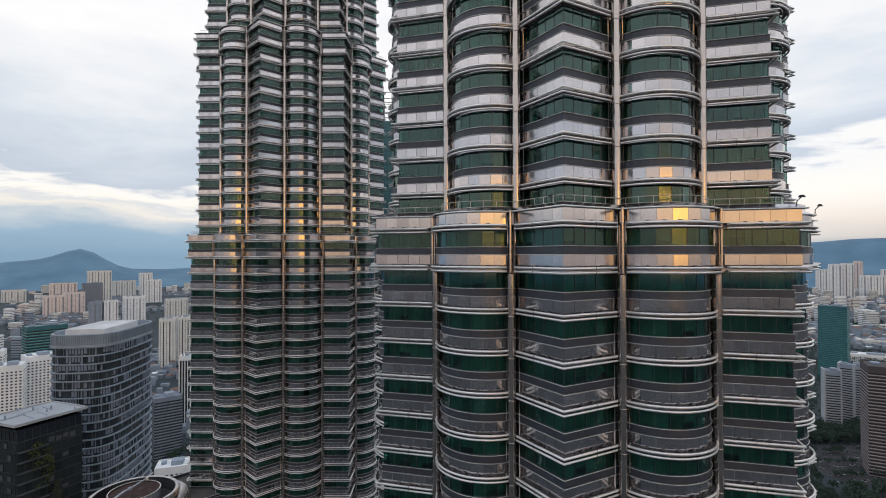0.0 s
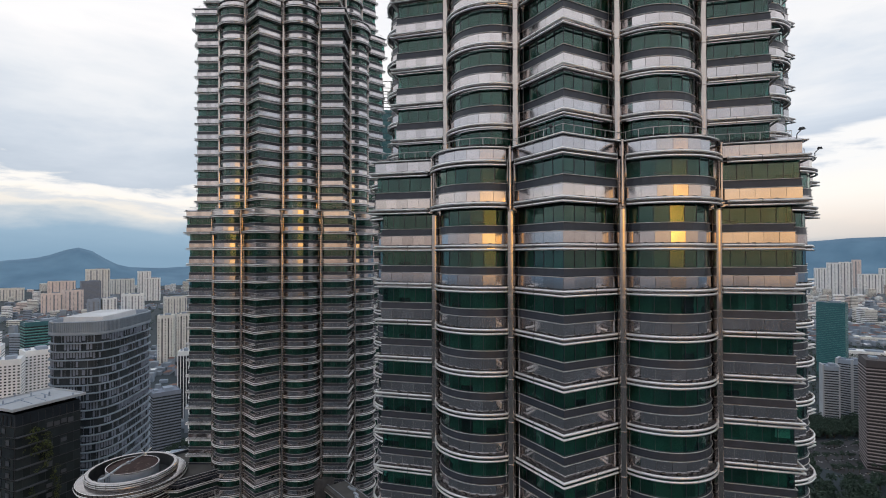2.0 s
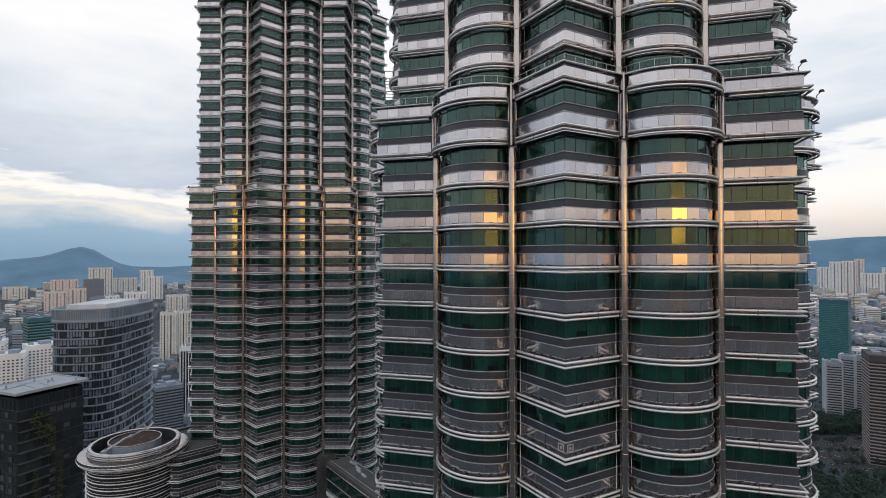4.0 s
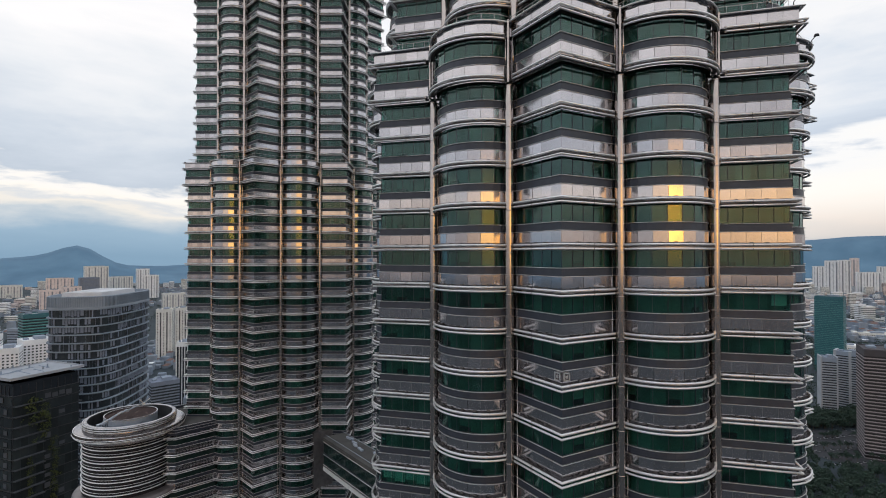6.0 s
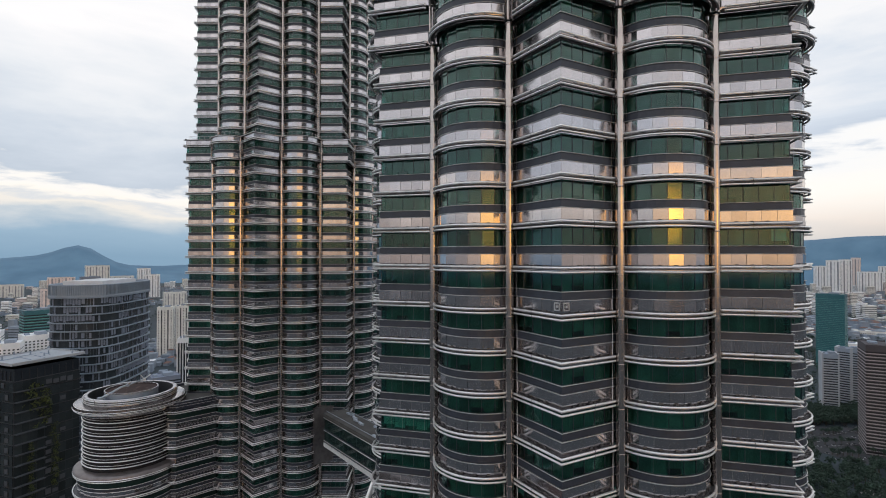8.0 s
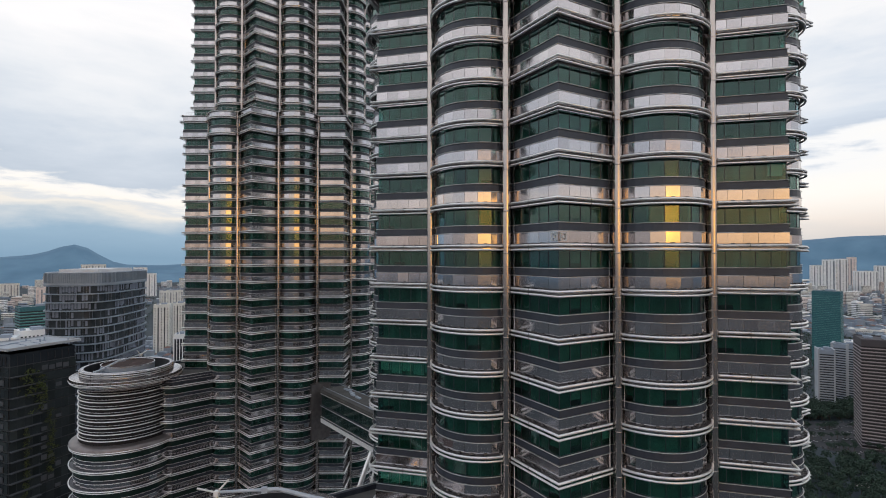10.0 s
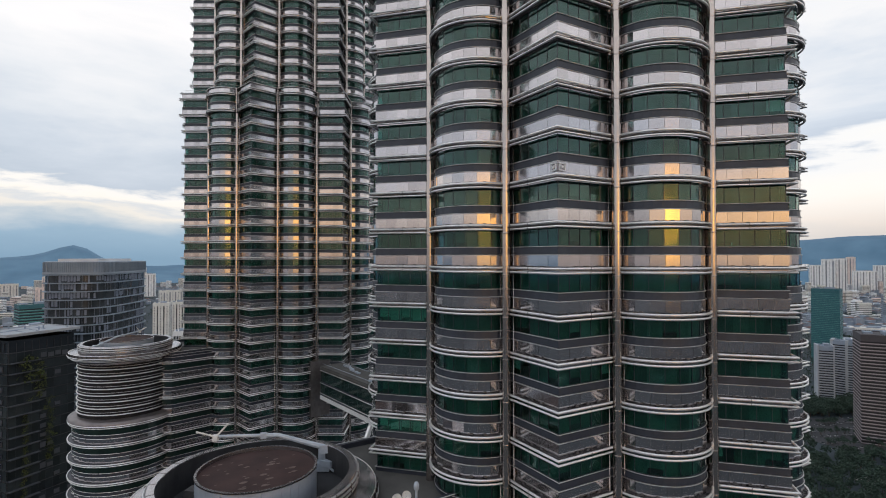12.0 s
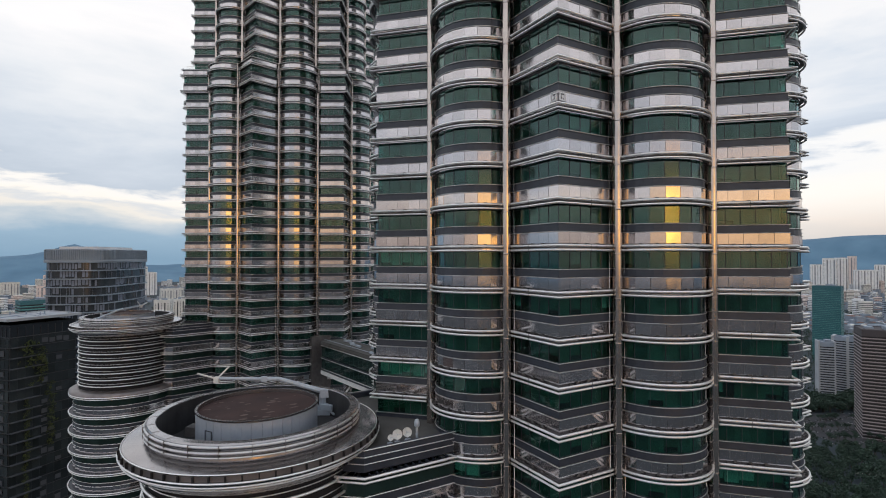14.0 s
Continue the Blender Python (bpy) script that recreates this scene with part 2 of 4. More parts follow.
# ======== the tower plan: two crossed squares with round bays in the notches ========
class Plan:
    """tip: radius of the star's glass corners; notch: radius at which the round bays are centred; bay: their glass radius."""

    def __init__(self, tip, notch, bay):
        self.tip, self.notch, self.bay = tip, notch, bay

    def arc(self, i, d, n, trim=0.0):
        """n + 1 points round bay i, anticlockwise, trimmed at both ends."""
        R, r, c = self.tip + d * math.sqrt(2), self.bay + d, self.notch
        t = i * math.pi / 4
        m = t + math.pi / 8
        tip, e = np.array([R * math.cos(t), R * math.sin(t)]), np.array([math.cos(t + .75 * math.pi), math.sin(t + .75 * math.pi)])
        C = np.array([c * math.cos(m), c * math.sin(m)])
        w = tip - C
        bq, cq = w @ e, w @ w - r * r
        J = tip + (-bq - math.sqrt(max(bq * bq - cq, 0))) * e
        a0 = math.atan2(*(J - C)[::-1])
        half = ((a0 - m + math.pi) % (2 * math.pi) - math.pi)
        half -= math.copysign(trim / r, half)
        return [Vector((C[0] + r * math.cos(m + half * (1 - 2 * k / n)), C[1] + r * math.sin(m + half * (1 - 2 * k / n)))) for k in range(n + 1)]

    def corner(self, i, d):
        R, t = self.tip + d * math.sqrt(2), i * math.pi / 4
        return Vector((R * math.cos(t), R * math.sin(t)))

    def chevron(self, i, d, trim=0.0):
        """The two faces at corner i: from the bay before it, over the corner, to the bay after it."""
        tip = self.corner(i, d)
        a, b = self.arc(i - 1, d, 2)[-1], self.arc(i, d, 2)[0]
        return [a + (tip - a).normalized() * trim, tip, b + (tip - b).normalized() * trim]

    def ring(self, d, z, n):
        """The whole closed outline at the distance d outside the glass."""
        out = []
        for i in range(8):
            out += [(*self.corner(i, d), z)] + [(*p, z) for p in self.arc(i, d, n)]
        return out

    def junctions(self, d):
        return [p for i in range(8) for p in (self.arc(i, d, 2)[0], self.arc(i, d, 2)[-1])]

    def segments(self, i, d, faces=5, bays=8):
        """The panes' stretches in sector i, from corner i to corner i + 1: (kind, index, p0, p1) anticlockwise."""
        out = []
        a, b = self.chevron(i, d, FACE_TRIM)[1:]
        out += [("face", k, a.lerp(b, k / faces), a.lerp(b, (k + 1) / faces)) for k in range(faces)]
        arc = self.arc(i, d, bays, BAY_TRIM)
        out += [("bay", k, arc[k], arc[k + 1]) for k in range(bays)]
        a, b = self.chevron(i + 1, d, FACE_TRIM)[:2]
        out += [("face", k, a.lerp(b, k / faces), a.lerp(b, (k + 1) / faces)) for k in range(faces)]
        return out


FACE_TRIM, BAY_TRIM = .80, .55
REACH, STEP = .62, .45          # how far the sunshades stand off the glass, and the belt off the wall


def slab_between(me, p0, p1, z0, z1, thick, gap, mi=0):
    """An upright sheet between two plan points, thick inwards, shortened by gap at both ends."""
    e = (p1 - p0).normalized()
    n = Vector((e.y, -e.x)) * thick
    a, b = p0 + e * gap, p1 - e * gap
    c, d = b - n, a - n
    vs = [(q.x, q.y, z) for z in (z0, z1) for q in (a, b, c, d)]
    me.add(vs, [(3, 2, 1, 0), (4, 5, 6, 7), (0, 1, 5, 4), (1, 2, 6, 5), (2, 3, 7, 6), (3, 0, 4, 7)], mi)


def tube_ring(me, plan, d, z, r, n, sides=6, mi=0):
    rows = [plan.ring(d + r * math.cos(2 * math.pi * k / sides), z + r * math.sin(2 * math.pi * k / sides), n) for k in range(sides)]
    me.sweep(rows, mi, True, True)


def tube_run(me, line, d, z, r, sides=6, mi=0):
    """A tube along one open stretch; line(d) gives its plan points."""
    rows = [[(*p, z + r * math.sin(2 * math.pi * k / sides)) for p in line(d + r * math.cos(2 * math.pi * k / sides))] for k in range(sides)]
    n = len(rows[0])
    me.sweep(rows, mi, False, True)
    for e in (0, n - 1):
        me.add([row[e] for row in rows], [tuple(range(sides))], mi)


def band_run(me, line, prof, mi=0, loop=False):
    me.sweep([[(*p, z) for p in line(d)] for d, z in prof], mi, False, loop)


GLASS_Z, SILL_Z, PANEL_Z = (-1.90, -.30), -1.95, (-3.70, -2.72)
PALE_BLINDS = ((199.2, 7, "face", "rise", (0, 1, 2, 3, 4)), (219.2, 0, "face", "fall", (4,)), (179.2, 0, "face", "fall", (0, 1, 2)), (187.2, 0, "face", "fall", (0,)),
               (187.2, 7, "face", "rise", (0, 1, 2, 3, 4)), (195.2, 7, "face", "fall", (0,)), (195.2, 0, "face", "rise", (4,)), (179.2, 7, "bay", "", (4, 5)))
FRONT = (7, 0)          # the sectors that face the drone


def lines_of(plan, i):
    """The stretches of sector i: the corner at its start, and its bay."""
    return (lambda d, t=0.0: plan.chevron(i, d, .62 + t), lambda d, t=0.0: plan.arc(i, d, 14, .42 + t))


def shade_mesh(plan, d, which):
    """Sunshades: two steel tubes over each stretch."""
    me = Mesh()
    for i, k in which:
        line = lines_of(plan, i)[k]
        tube_run(me, line, d + REACH, .11, .115, 8)
        tube_run(me, line, d + REACH, -.28, .105, 8)
    return me.data("sunshade", [TUBE], True)


def pane_mesh(w, z0, z1, thick):
    me = Mesh()
    me.box((0, -thick / 2, (z0 + z1) / 2), (w, thick, z1 - z0))
    return me


def pane_pose(p0, p1, zr, tilt=0.0, swing=0.0):
    e = p1 - p0
    m = (p0 + p1) / 2
    return pose(m.x, m.y, zr, tilt, 0, math.degrees(math.atan2(e.y, e.x)) + 180 + swing)


ALL = [(i, k) for i in range(8) for k in (0, 1)]
FRONT_SHADES = [(7, 0), (7, 1), (0, 0), (0, 1), (1, 0)]


def floor_meshes(plan, d=0.0):
    """The shared meshes of one storey, hung from its sunshade at z = 0 down to the next one at -4."""
    out = {"sunshade": shade_mesh(plan, d, ALL)}
    me = Mesh()
    for i in range(8):
        for kind, k, p0, p1 in plan.segments(i, d):
            e = (p1 - p0).normalized()
            if (kind == "bay" and k in (0, 7)) or (kind == "face" and k in (0, 4, 5, 9)):
                continue
            q = p0.lerp(p1, .5) + Vector((e.y, -e.x)) * .36
            me.box((q.x, q.y, .0), (.46, .24, .04), math.atan2(e.y, e.x), 1)      # black plate on the shelf, painted dark in place of an open slot
            q = p0.lerp(p1, .5) + Vector((e.y, -e.x)) * .27
            me.box((q.x, q.y, .28), (.30, .05, .13), math.atan2(e.y, e.x), 0)     # clip on the panel's foot
            r = p0 + Vector((e.y, -e.x)) * .34
            me.box((r.x, r.y, .04), (.05, .46, .22), math.atan2(e.y, e.x), 0, .9)
            if k % 2 == 0:                              # dark joints between the lengths of tube
                q = p0.lerp(p1, .5) + Vector((e.y, -e.x)) * REACH
                for zz, k2 in ((.11, .238), (-.28, .218)):
                    me.box((q.x, q.y, zz), (.03, k2, k2), math.atan2(e.y, e.x))
    for i, k in ALL:
        band_run(me, lines_of(plan, i)[k], [(d + .10, -.03), (d + REACH - .1, -.03), (d + REACH - .1, -.09), (d + .10, -.09)], 0, True)
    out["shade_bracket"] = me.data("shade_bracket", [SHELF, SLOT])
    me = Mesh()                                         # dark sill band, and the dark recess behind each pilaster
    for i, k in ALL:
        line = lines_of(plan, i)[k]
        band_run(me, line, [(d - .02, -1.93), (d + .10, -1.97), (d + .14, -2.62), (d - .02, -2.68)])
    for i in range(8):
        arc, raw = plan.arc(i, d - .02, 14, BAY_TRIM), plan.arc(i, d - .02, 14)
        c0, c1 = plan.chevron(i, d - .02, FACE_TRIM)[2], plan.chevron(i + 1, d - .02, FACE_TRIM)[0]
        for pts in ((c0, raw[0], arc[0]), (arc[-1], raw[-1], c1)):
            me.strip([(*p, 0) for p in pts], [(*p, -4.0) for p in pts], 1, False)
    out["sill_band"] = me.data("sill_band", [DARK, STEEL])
    me = Mesh()                                         # steel head behind the sunshade
    for i, k in ALL:
        band_run(me, lines_of(plan, i)[k], [(d + .10, -3.70), (d + .06, -3.9), (d + .06, -4.32), (d - .02, -4.32)])
    out["shade_head"] = me.data("shade_head", [STEEL])
    me = Mesh()
    for i, k in ALL:
        line = lines_of(plan, i)[k]
        tube_run(me, line, d + .17, SILL_Z, .038, 6)
        tube_run(me, line, d + .20, -2.69, .038, 6)
    out["sill_rail"] = me.data("sill_rail", [SILL], True)
    me = Mesh()                                         # office floor and ceiling
    edge = plan.ring(d - .03, 0, 8)
    wall = [Vector(p) * (plan.tip * .62 / Vector(p).length) for p in edge]
    me.sweep([[(p[0], p[1], -.30) for p in edge], [(p.x, p.y, -.34) for p in wall], [(p.x, p.y, -2.64) for p in wall], [(p[0], p[1], -2.66) for p in edge]])
    out["office_floor"] = me.data("office_floor", [INNER])
    bl, rb = Mesh(), random.Random(int(plan.tip * 10))  # blinds a step behind the glass, added to lift and even its tone
    for i in range(8):
        for kind, k, p0, p1 in plan.segments(i, d - .45):
            if rb.random() < .96:
                slab_between(bl, p0, p1, rb.choice((-2.6, -2.6, -2.6, -2.6, -2.6, -2.6, -2.6, -1.5)), -.45, .02, .0)
    out["window_blind"] = bl.data("window_blinds", [BLIND])
    mu = Mesh()
    for i in range(8):
        for kind, k, p0, p1 in plan.segments(i, d - .03):
            e = (p1 - p0).normalized()
            mu.box((p0.x, p0.y, -1.08), (.04, .10, 1.58), math.atan2(e.y, e.x))
    out["mullion"] = mu.data("mullion", [DARK])
    for tag, skip in (("", ()), ("_rest", FRONT)):
        me, mp = Mesh(), Mesh()
        for i in range(8):
            if i in skip:
                continue
            for kind, k, p0, p1 in plan.segments(i, d):
                slab_between(me, p0, p1, *GLASS_Z, .03, .02)
            for kind, k, p0, p1 in plan.segments(i, d + .17):
                slab_between(mp, p0, p1, *PANEL_Z, .08, .014)
        out["window_pane" + tag] = me.data("window_panes", [GLASS])
        out["spandrel_panel" + tag] = mp.data("spandrel_panels", [STEEL])
    out["sunshade_rest"] = shade_mesh(plan, d, [x for x in ALL if x not in FRONT_SHADES])
    return out


def lite_floor(plan, d=0.0):
    """The same storey with fewer pieces, for those that are only seen far below or above."""
    me = Mesh()
    tube_ring(me, plan, d + .94, -.08, .24, 8, 4, 2)
    me.strip(plan.ring(d + .9, -.1, 8), plan.ring(d + .02, -.1, 8), 1)
    me.strip(plan.ring(d, -.1, 8), plan.ring(d, -1.85, 8), 0)
    me.strip(plan.ring(d + .10, -1.85, 8), plan.ring(d + .10, -2.68, 8), 1)
    me.strip(plan.ring(d + .16, -2.68, 8), plan.ring(d + .16, -4.1, 8), 3)
    return me.data("storey", [LITE_GLASS, DARK, TUBE, STEEL])


LITE_GLASS = surface("dark_green_glass", (.011, .026, .024), (.020, .042, .039), 0.3, 0.06, 0.0, 0.0, 9, 0, 0.05)


def pilaster_mesh(height, r=.42, rods=.06):
    """Round steel pilaster with a joint at every storey; the slim ones of the belt have a rod on either side."""
    me = Mesh()
    me.lathe([(r, 0), (r, height)], 18)
    me.lathe([(r - .002, height), (.02, height + .02)], 18)
    for k in range(int(height / 4.0)):
        me.lathe([(r + .002, height - 4 * k - .06), (r + .022, height - 4 * k - .045), (r + .022, height - 4 * k + .045), (r + .002, height - 4 * k + .06)], 18)
    for s in (-1, 1) if rods else ():
        me.tube((-.28, s * (r + .24), 0), (-.28, s * (r + .24), height), rods, 5)
    return me.data("pilaster", [PILLAR], True)


PLANS = [Plan(28.17, 22.15, 4.35), Plan(26.28, 20.6, 4.05), Plan(24.2, 18.95, 3.72), Plan(19.5, 15.8, 3.1)]
RAIL_TOP = [243.2, 295.2, 331.2, 351.2]     # the highest sunshade of each tier
LOW_DETAIL = 115.0
FULL = [floor_meshes(p) for p in PLANS[:3]]
BELT = [floor_meshes(p, STEP) for p in PLANS[:3]]
LITE = [lite_floor(p) for p in PLANS]
SINGLE_SHADES = (170.0, 264.0)      # heights in which the front shades are single parts
SINGLE_PANES = (206.0, 236.0)       # and the front panes and panels
JOINED = ("window_pane", "spandrel_panel", "mullion", "shade_bracket", "window_blind", "sill_band", "sill_rail", "shade_head")


def skyscraper(centre, turn, label, near):
    cx, cy = centre
    tower = thing("skyscraper", label, "skyscraper", pose(cx, cy, 0 if near else FAR_UP, 0, 0, turn), "twin towers")
    rnd = random.Random(4)
    base = 0.0
    for tier, plan in enumerate(PLANS):
        top = RAIL_TOP[tier]
        if tier < 2:
            shades = [{(i, k): shade_mesh(plan, d, [(i, k)]) for i, k in FRONT_SHADES} for d in (0, STEP)] if near else None
            if near and tier == 0:
                seg = {k: next(p1 - p0 for kind, j, p0, p1 in plan.segments(0, 0) if kind == k).length for k in ("face", "bay")}
                seg2 = {k: next(p1 - p0 for kind, j, p0, p1 in plan.segments(0, .17) if kind == k).length for k in ("face", "bay")}
                pane = {k: pane_mesh(seg[k] - .04, *GLASS_Z, .03).data("window_pane", [GLASS]) for k in seg}
                panel = {k: pane_mesh(seg2[k] - .028, *PANEL_Z, .08).data("spandrel_panel", [STEEL_PIECE]) for k in seg}
        z, k = top, 0
        while z > base + .5:
            zr = z
            if tier < 3 and zr > LOW_DETAIL:
                belt = k < 2
                src = BELT[tier] if k < 1 else {n: (BELT[tier] if n.startswith(("sunshade", "shade_bracket")) else FULL[tier])[n] for n in FULL[tier]} if belt else FULL[tier]
                one_shade = near and SINGLE_SHADES[0] < zr < SINGLE_SHADES[1]
                one_pane = near and SINGLE_PANES[0] < zr < SINGLE_PANES[1]
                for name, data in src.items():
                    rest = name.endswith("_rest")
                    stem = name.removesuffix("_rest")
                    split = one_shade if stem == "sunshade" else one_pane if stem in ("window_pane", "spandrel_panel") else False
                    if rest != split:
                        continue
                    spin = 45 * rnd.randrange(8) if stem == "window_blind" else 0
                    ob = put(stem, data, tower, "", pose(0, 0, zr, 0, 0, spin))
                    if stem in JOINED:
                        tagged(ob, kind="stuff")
                if one_shade:
                    for key, data in shades[1 if belt else 0].items():
                        put("sunshade", data, tower, "", pose(0, 0, zr))
                if one_pane:
                    for i in FRONT:
                        for (kind, j, p0, p1), (_, _, q0, q1) in zip(plan.segments(i, 0), plan.segments(i, .17)):
                            put("window_pane", pane[kind], tower, "", pane_pose(p0, p1, zr, rnd.gauss(0, .12), rnd.gauss(0, .12)))
                            put("spandrel_panel", panel[kind], tower, "", pane_pose(q0, q1, zr, rnd.gauss(0, .2), rnd.gauss(0, .2)))
            else:
                put("storey", LITE[tier], tower, "", pose(0, 0, zr))
            z -= 4.0
            k += 1
        if near and tier == 0:
            for zb, sector, kind, side, which in PALE_BLINDS:
                segs = [q for q in plan.segments(sector, -.22) if q[0] == kind]
                segs = segs[:5] if side == "rise" else segs[5:] if side == "fall" else segs
                for j in which:
                    me = Mesh()
                    slab_between(me, segs[j][2], segs[j][3], -1.8 if j % 2 else -1.5, -.35, .02, .03)
                    me.part("roller_blind", PALE_BLIND, tower, "pale green drawn roller blind", False, pose(0, 0, zb))
            for zb, sector, j in ((187.2, 7, 14), (191.2, 0, 2), (183.2, 7, 8), (203.2, 7, 3)):
                p0, p1 = plan.segments(sector, -.9)[j][2:]
                me = Mesh()
                me.box((*((p0 + p1) / 2), -.55), (.5, .18, .08), 1.0)
                me.part("ceiling_lamp", LAMP, tower, "small lit white ceiling lamp", False, pose(0, 0, zb))
            for j in (2, 3, 4):
                p0, p1 = PLANS[1].segments(7, -1.1)[j][2:]
                me = Mesh()
                me.tube((*p0.lerp(p1, .2), -.75), (*p0.lerp(p1, .8), -.62), .06, 6), me.tube((*p0.lerp(p1, .1), -.95), (*p0.lerp(p1, .6), -1.05), .04, 6)
                me.part("office_lamp", WARM_LAMP, tower, "lit warm lamp inside an office", False, pose(0, 0, 263.2))
            for side in (-1, 1):
                a = plan.corner(0, .30)
                b = plan.chevron(0, .30)[1 + side]
                e = (b - a).normalized()
                me = Mesh()
                q = a + e * .55
                for du, dz, w, h in ((-.30, 0, .10, .72), (.30, 0, .10, .72), (0, .31, .70, .10), (0, -.31, .70, .10), (0, 0, .22, .22)):
                    r = q + e * du
                    me.box((r.x, r.y, -3.2 + dz), (w, .07, h), math.atan2(e.y, e.x))
                me.part("vent_frame", SILL, tower, "pale square vent frame on the corner panel", False, pose(0, 0, 215.2))
        # parapet, terrace and guard rail over the belt
        off = STEP if tier < 3 else 0.0
        me = Mesh()
        me.sweep([plan.ring(off + .10, .20, 8), plan.ring(off + .10, 1.36, 8), plan.ring(off + .46, 1.38, 8), plan.ring(off + .46, 1.46, 8), plan.ring(off - .30, 1.86, 8), plan.ring(off - .30, .3, 8)])
        me.part("parapet", STEEL, tower, "", False, pose(0, 0, top))
        me = Mesh()
        for i in range(8):
            for kind, j, p0, p1 in plan.segments(i, off + .17):
                slab_between(me, p0, p1, .24, 1.34, .05, .014)
        tagged(me.part("parapet_panel", STEEL, tower, "", False, pose(0, 0, top)), kind="stuff")
        me = Mesh()
        tube_ring(me, plan, off + .50, 1.42, .08, 14, 6)
        me.part("parapet_rail", TUBE, tower, "", True, pose(0, 0, top))
        if tier < 2:
            me = Mesh()
            tube_ring(me, plan, off - .45, 2.5, .03, 8, 4)
            for i in range(8):
                for kind, j, p0, p1 in plan.segments(i, off - .45):
                    me.tube((*p0, .3), (*p0, 2.5), .025, 4)
            me.part("guard_rail", SILL, tower, "", False, pose(0, 0, top))
        me = Mesh()
        o = plan.ring(off - .05, .32, 8)
        me.add(o, [tuple(range(len(o)))])
        me.part("terrace", ROOF, tower, "", False, pose(0, 0, top))
        # pilasters at the joints of faces and bays
        if tier < 3:
            bottom = base
            data = pilaster_mesh(top - 4.6 - bottom)
            slim = pilaster_mesh(5.9, .14, .09)
            for p, q in zip(plan.junctions(.77), plan.junctions(1.08)):
                a = math.degrees(math.atan2(p.y, p.x))
                put("pilaster", data, tower, "", pose(*p, bottom, 0, 0, a))
                put("belt_pilaster", slim, tower, "", pose(*q, top - 4.4, 0, 0, a))
        base = top + .3
    core = Mesh()
    core.lathe([(16.5, 0), (16.5, 243), (14.8, 243), (14.8, 330), (0.1, 330)], 24)
    core.part("core_wall", INNER, tower)
    spire = Mesh()
    spire.lathe([(13.5, 351), (13.0, 360), (9.0, 366), (8.5, 378), (4.0, 386), (3.2, 396), (1.6, 402), (1.2, 415), (2.6, 418), (2.6, 421), (.7, 424), (.4, 450), (.05, 452)], 20)
    spire.part("spire", TUBE, tower, "", True)
    return tower


NEAR_C, NEAR_TURN = (17.10, 70.70), -105.07
FAR_UP = .85
FAR_C, FAR_TURN = (-45.25, 148.4), -90.2
skyscraper(NEAR_C, NEAR_TURN, "steel and green glass star-plan skyscraper with round bays, in front", True)
skyscraper(FAR_C, FAR_TURN, "twin steel and glass star-plan skyscraper joined by the sky bridge", False)


# ======== the round annex towers with their roof wells ========
COPING = surface("pale_coping_metal", (.32, .31, .325), (.44, .43, .445), 0.35, 0.18, 0.92, 0.015, 14, 0, 0.12)
SKIRT = surface("grey_skirt_roof", (.29, .275, .28), (.40, .38, .385), 0.3, 0.15, 0.92, 0.008, 12)
DRUM = surface("grey_plant_wall", (.30, .345, .42), (.40, .44, .51), 0.5, 0.5, 0.15, 0.1, 10, 0.06)
RUST = surface("stained_brown_roof", (.030, .014, .013), (.062, .031, .028), 0.35, 0.85, 0, 0.3, 9)
STAIN = surface("dry_roof_patch", (.10, .068, .058), (.17, .125, .11), 1.0, 0.9, 0, 0.3, 9)
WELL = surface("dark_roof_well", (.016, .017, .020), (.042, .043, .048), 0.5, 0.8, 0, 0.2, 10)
WHITE = surface("white_paint", (.62, .62, .61), (.75, .75, .74), 1.2, 0.45, 0, 0.05)
GREYPAINT = surface("grey_machine_paint", (.36, .41, .48), (.48, .53, .60), 1.0, 0.45, 0.1, 0.06)

RIM = surface("brown_rim_panel", (.16, .142, .142), (.24, .215, .213), 0.5, 0.35, 0.7, 0.05, 10)
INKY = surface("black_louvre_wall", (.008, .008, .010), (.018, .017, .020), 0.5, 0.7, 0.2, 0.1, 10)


def annex_storey(r):
    me = Mesh()
    for dz, rr, k in ((.12, .97, .12), (-.28, .90, .10)):
        me.lathe([(r + rr + k * math.cos(a), dz + k * math.sin(a)) for a in [2 * math.pi * j / 6 for j in range(7)]], 56, (0, 0), 2)
    me.lathe([(r + .9, -.1), (r + .05, -.1)], 56, (0, 0), 1)
    me.lathe([(r, -.1), (r, -1.85)], 36, (0, 0), 0)
    me.lathe([(r + .12, -1.86), (r + .12, -2.66)], 36, (0, 0), 1)
    me.lathe([(r + .19, -1.84), (r + .22, -1.9), (r + .14, -1.94)], 36, (0, 0), 2)
    me.lathe([(r + .19, -2.62), (r + .22, -2.68), (r + .14, -2.72)], 36, (0, 0), 2)
    me.lathe([(r + .16, -2.7), (r + .16, -4.1)], 36, (0, 0), 3)
    return me.data("annex_storey", [LITE_GLASS, DARK, TUBE, STEEL])


ANNEX_STOREY = annex_storey(10.75)


def torus(me, r, z, k, n=72, sides=8, mi=0):
    me.lathe([(r + k * math.cos(a), z + k * math.sin(a)) for a in [2 * math.pi * j / sides for j in range(sides + 1)]], n, (0, 0), mi)


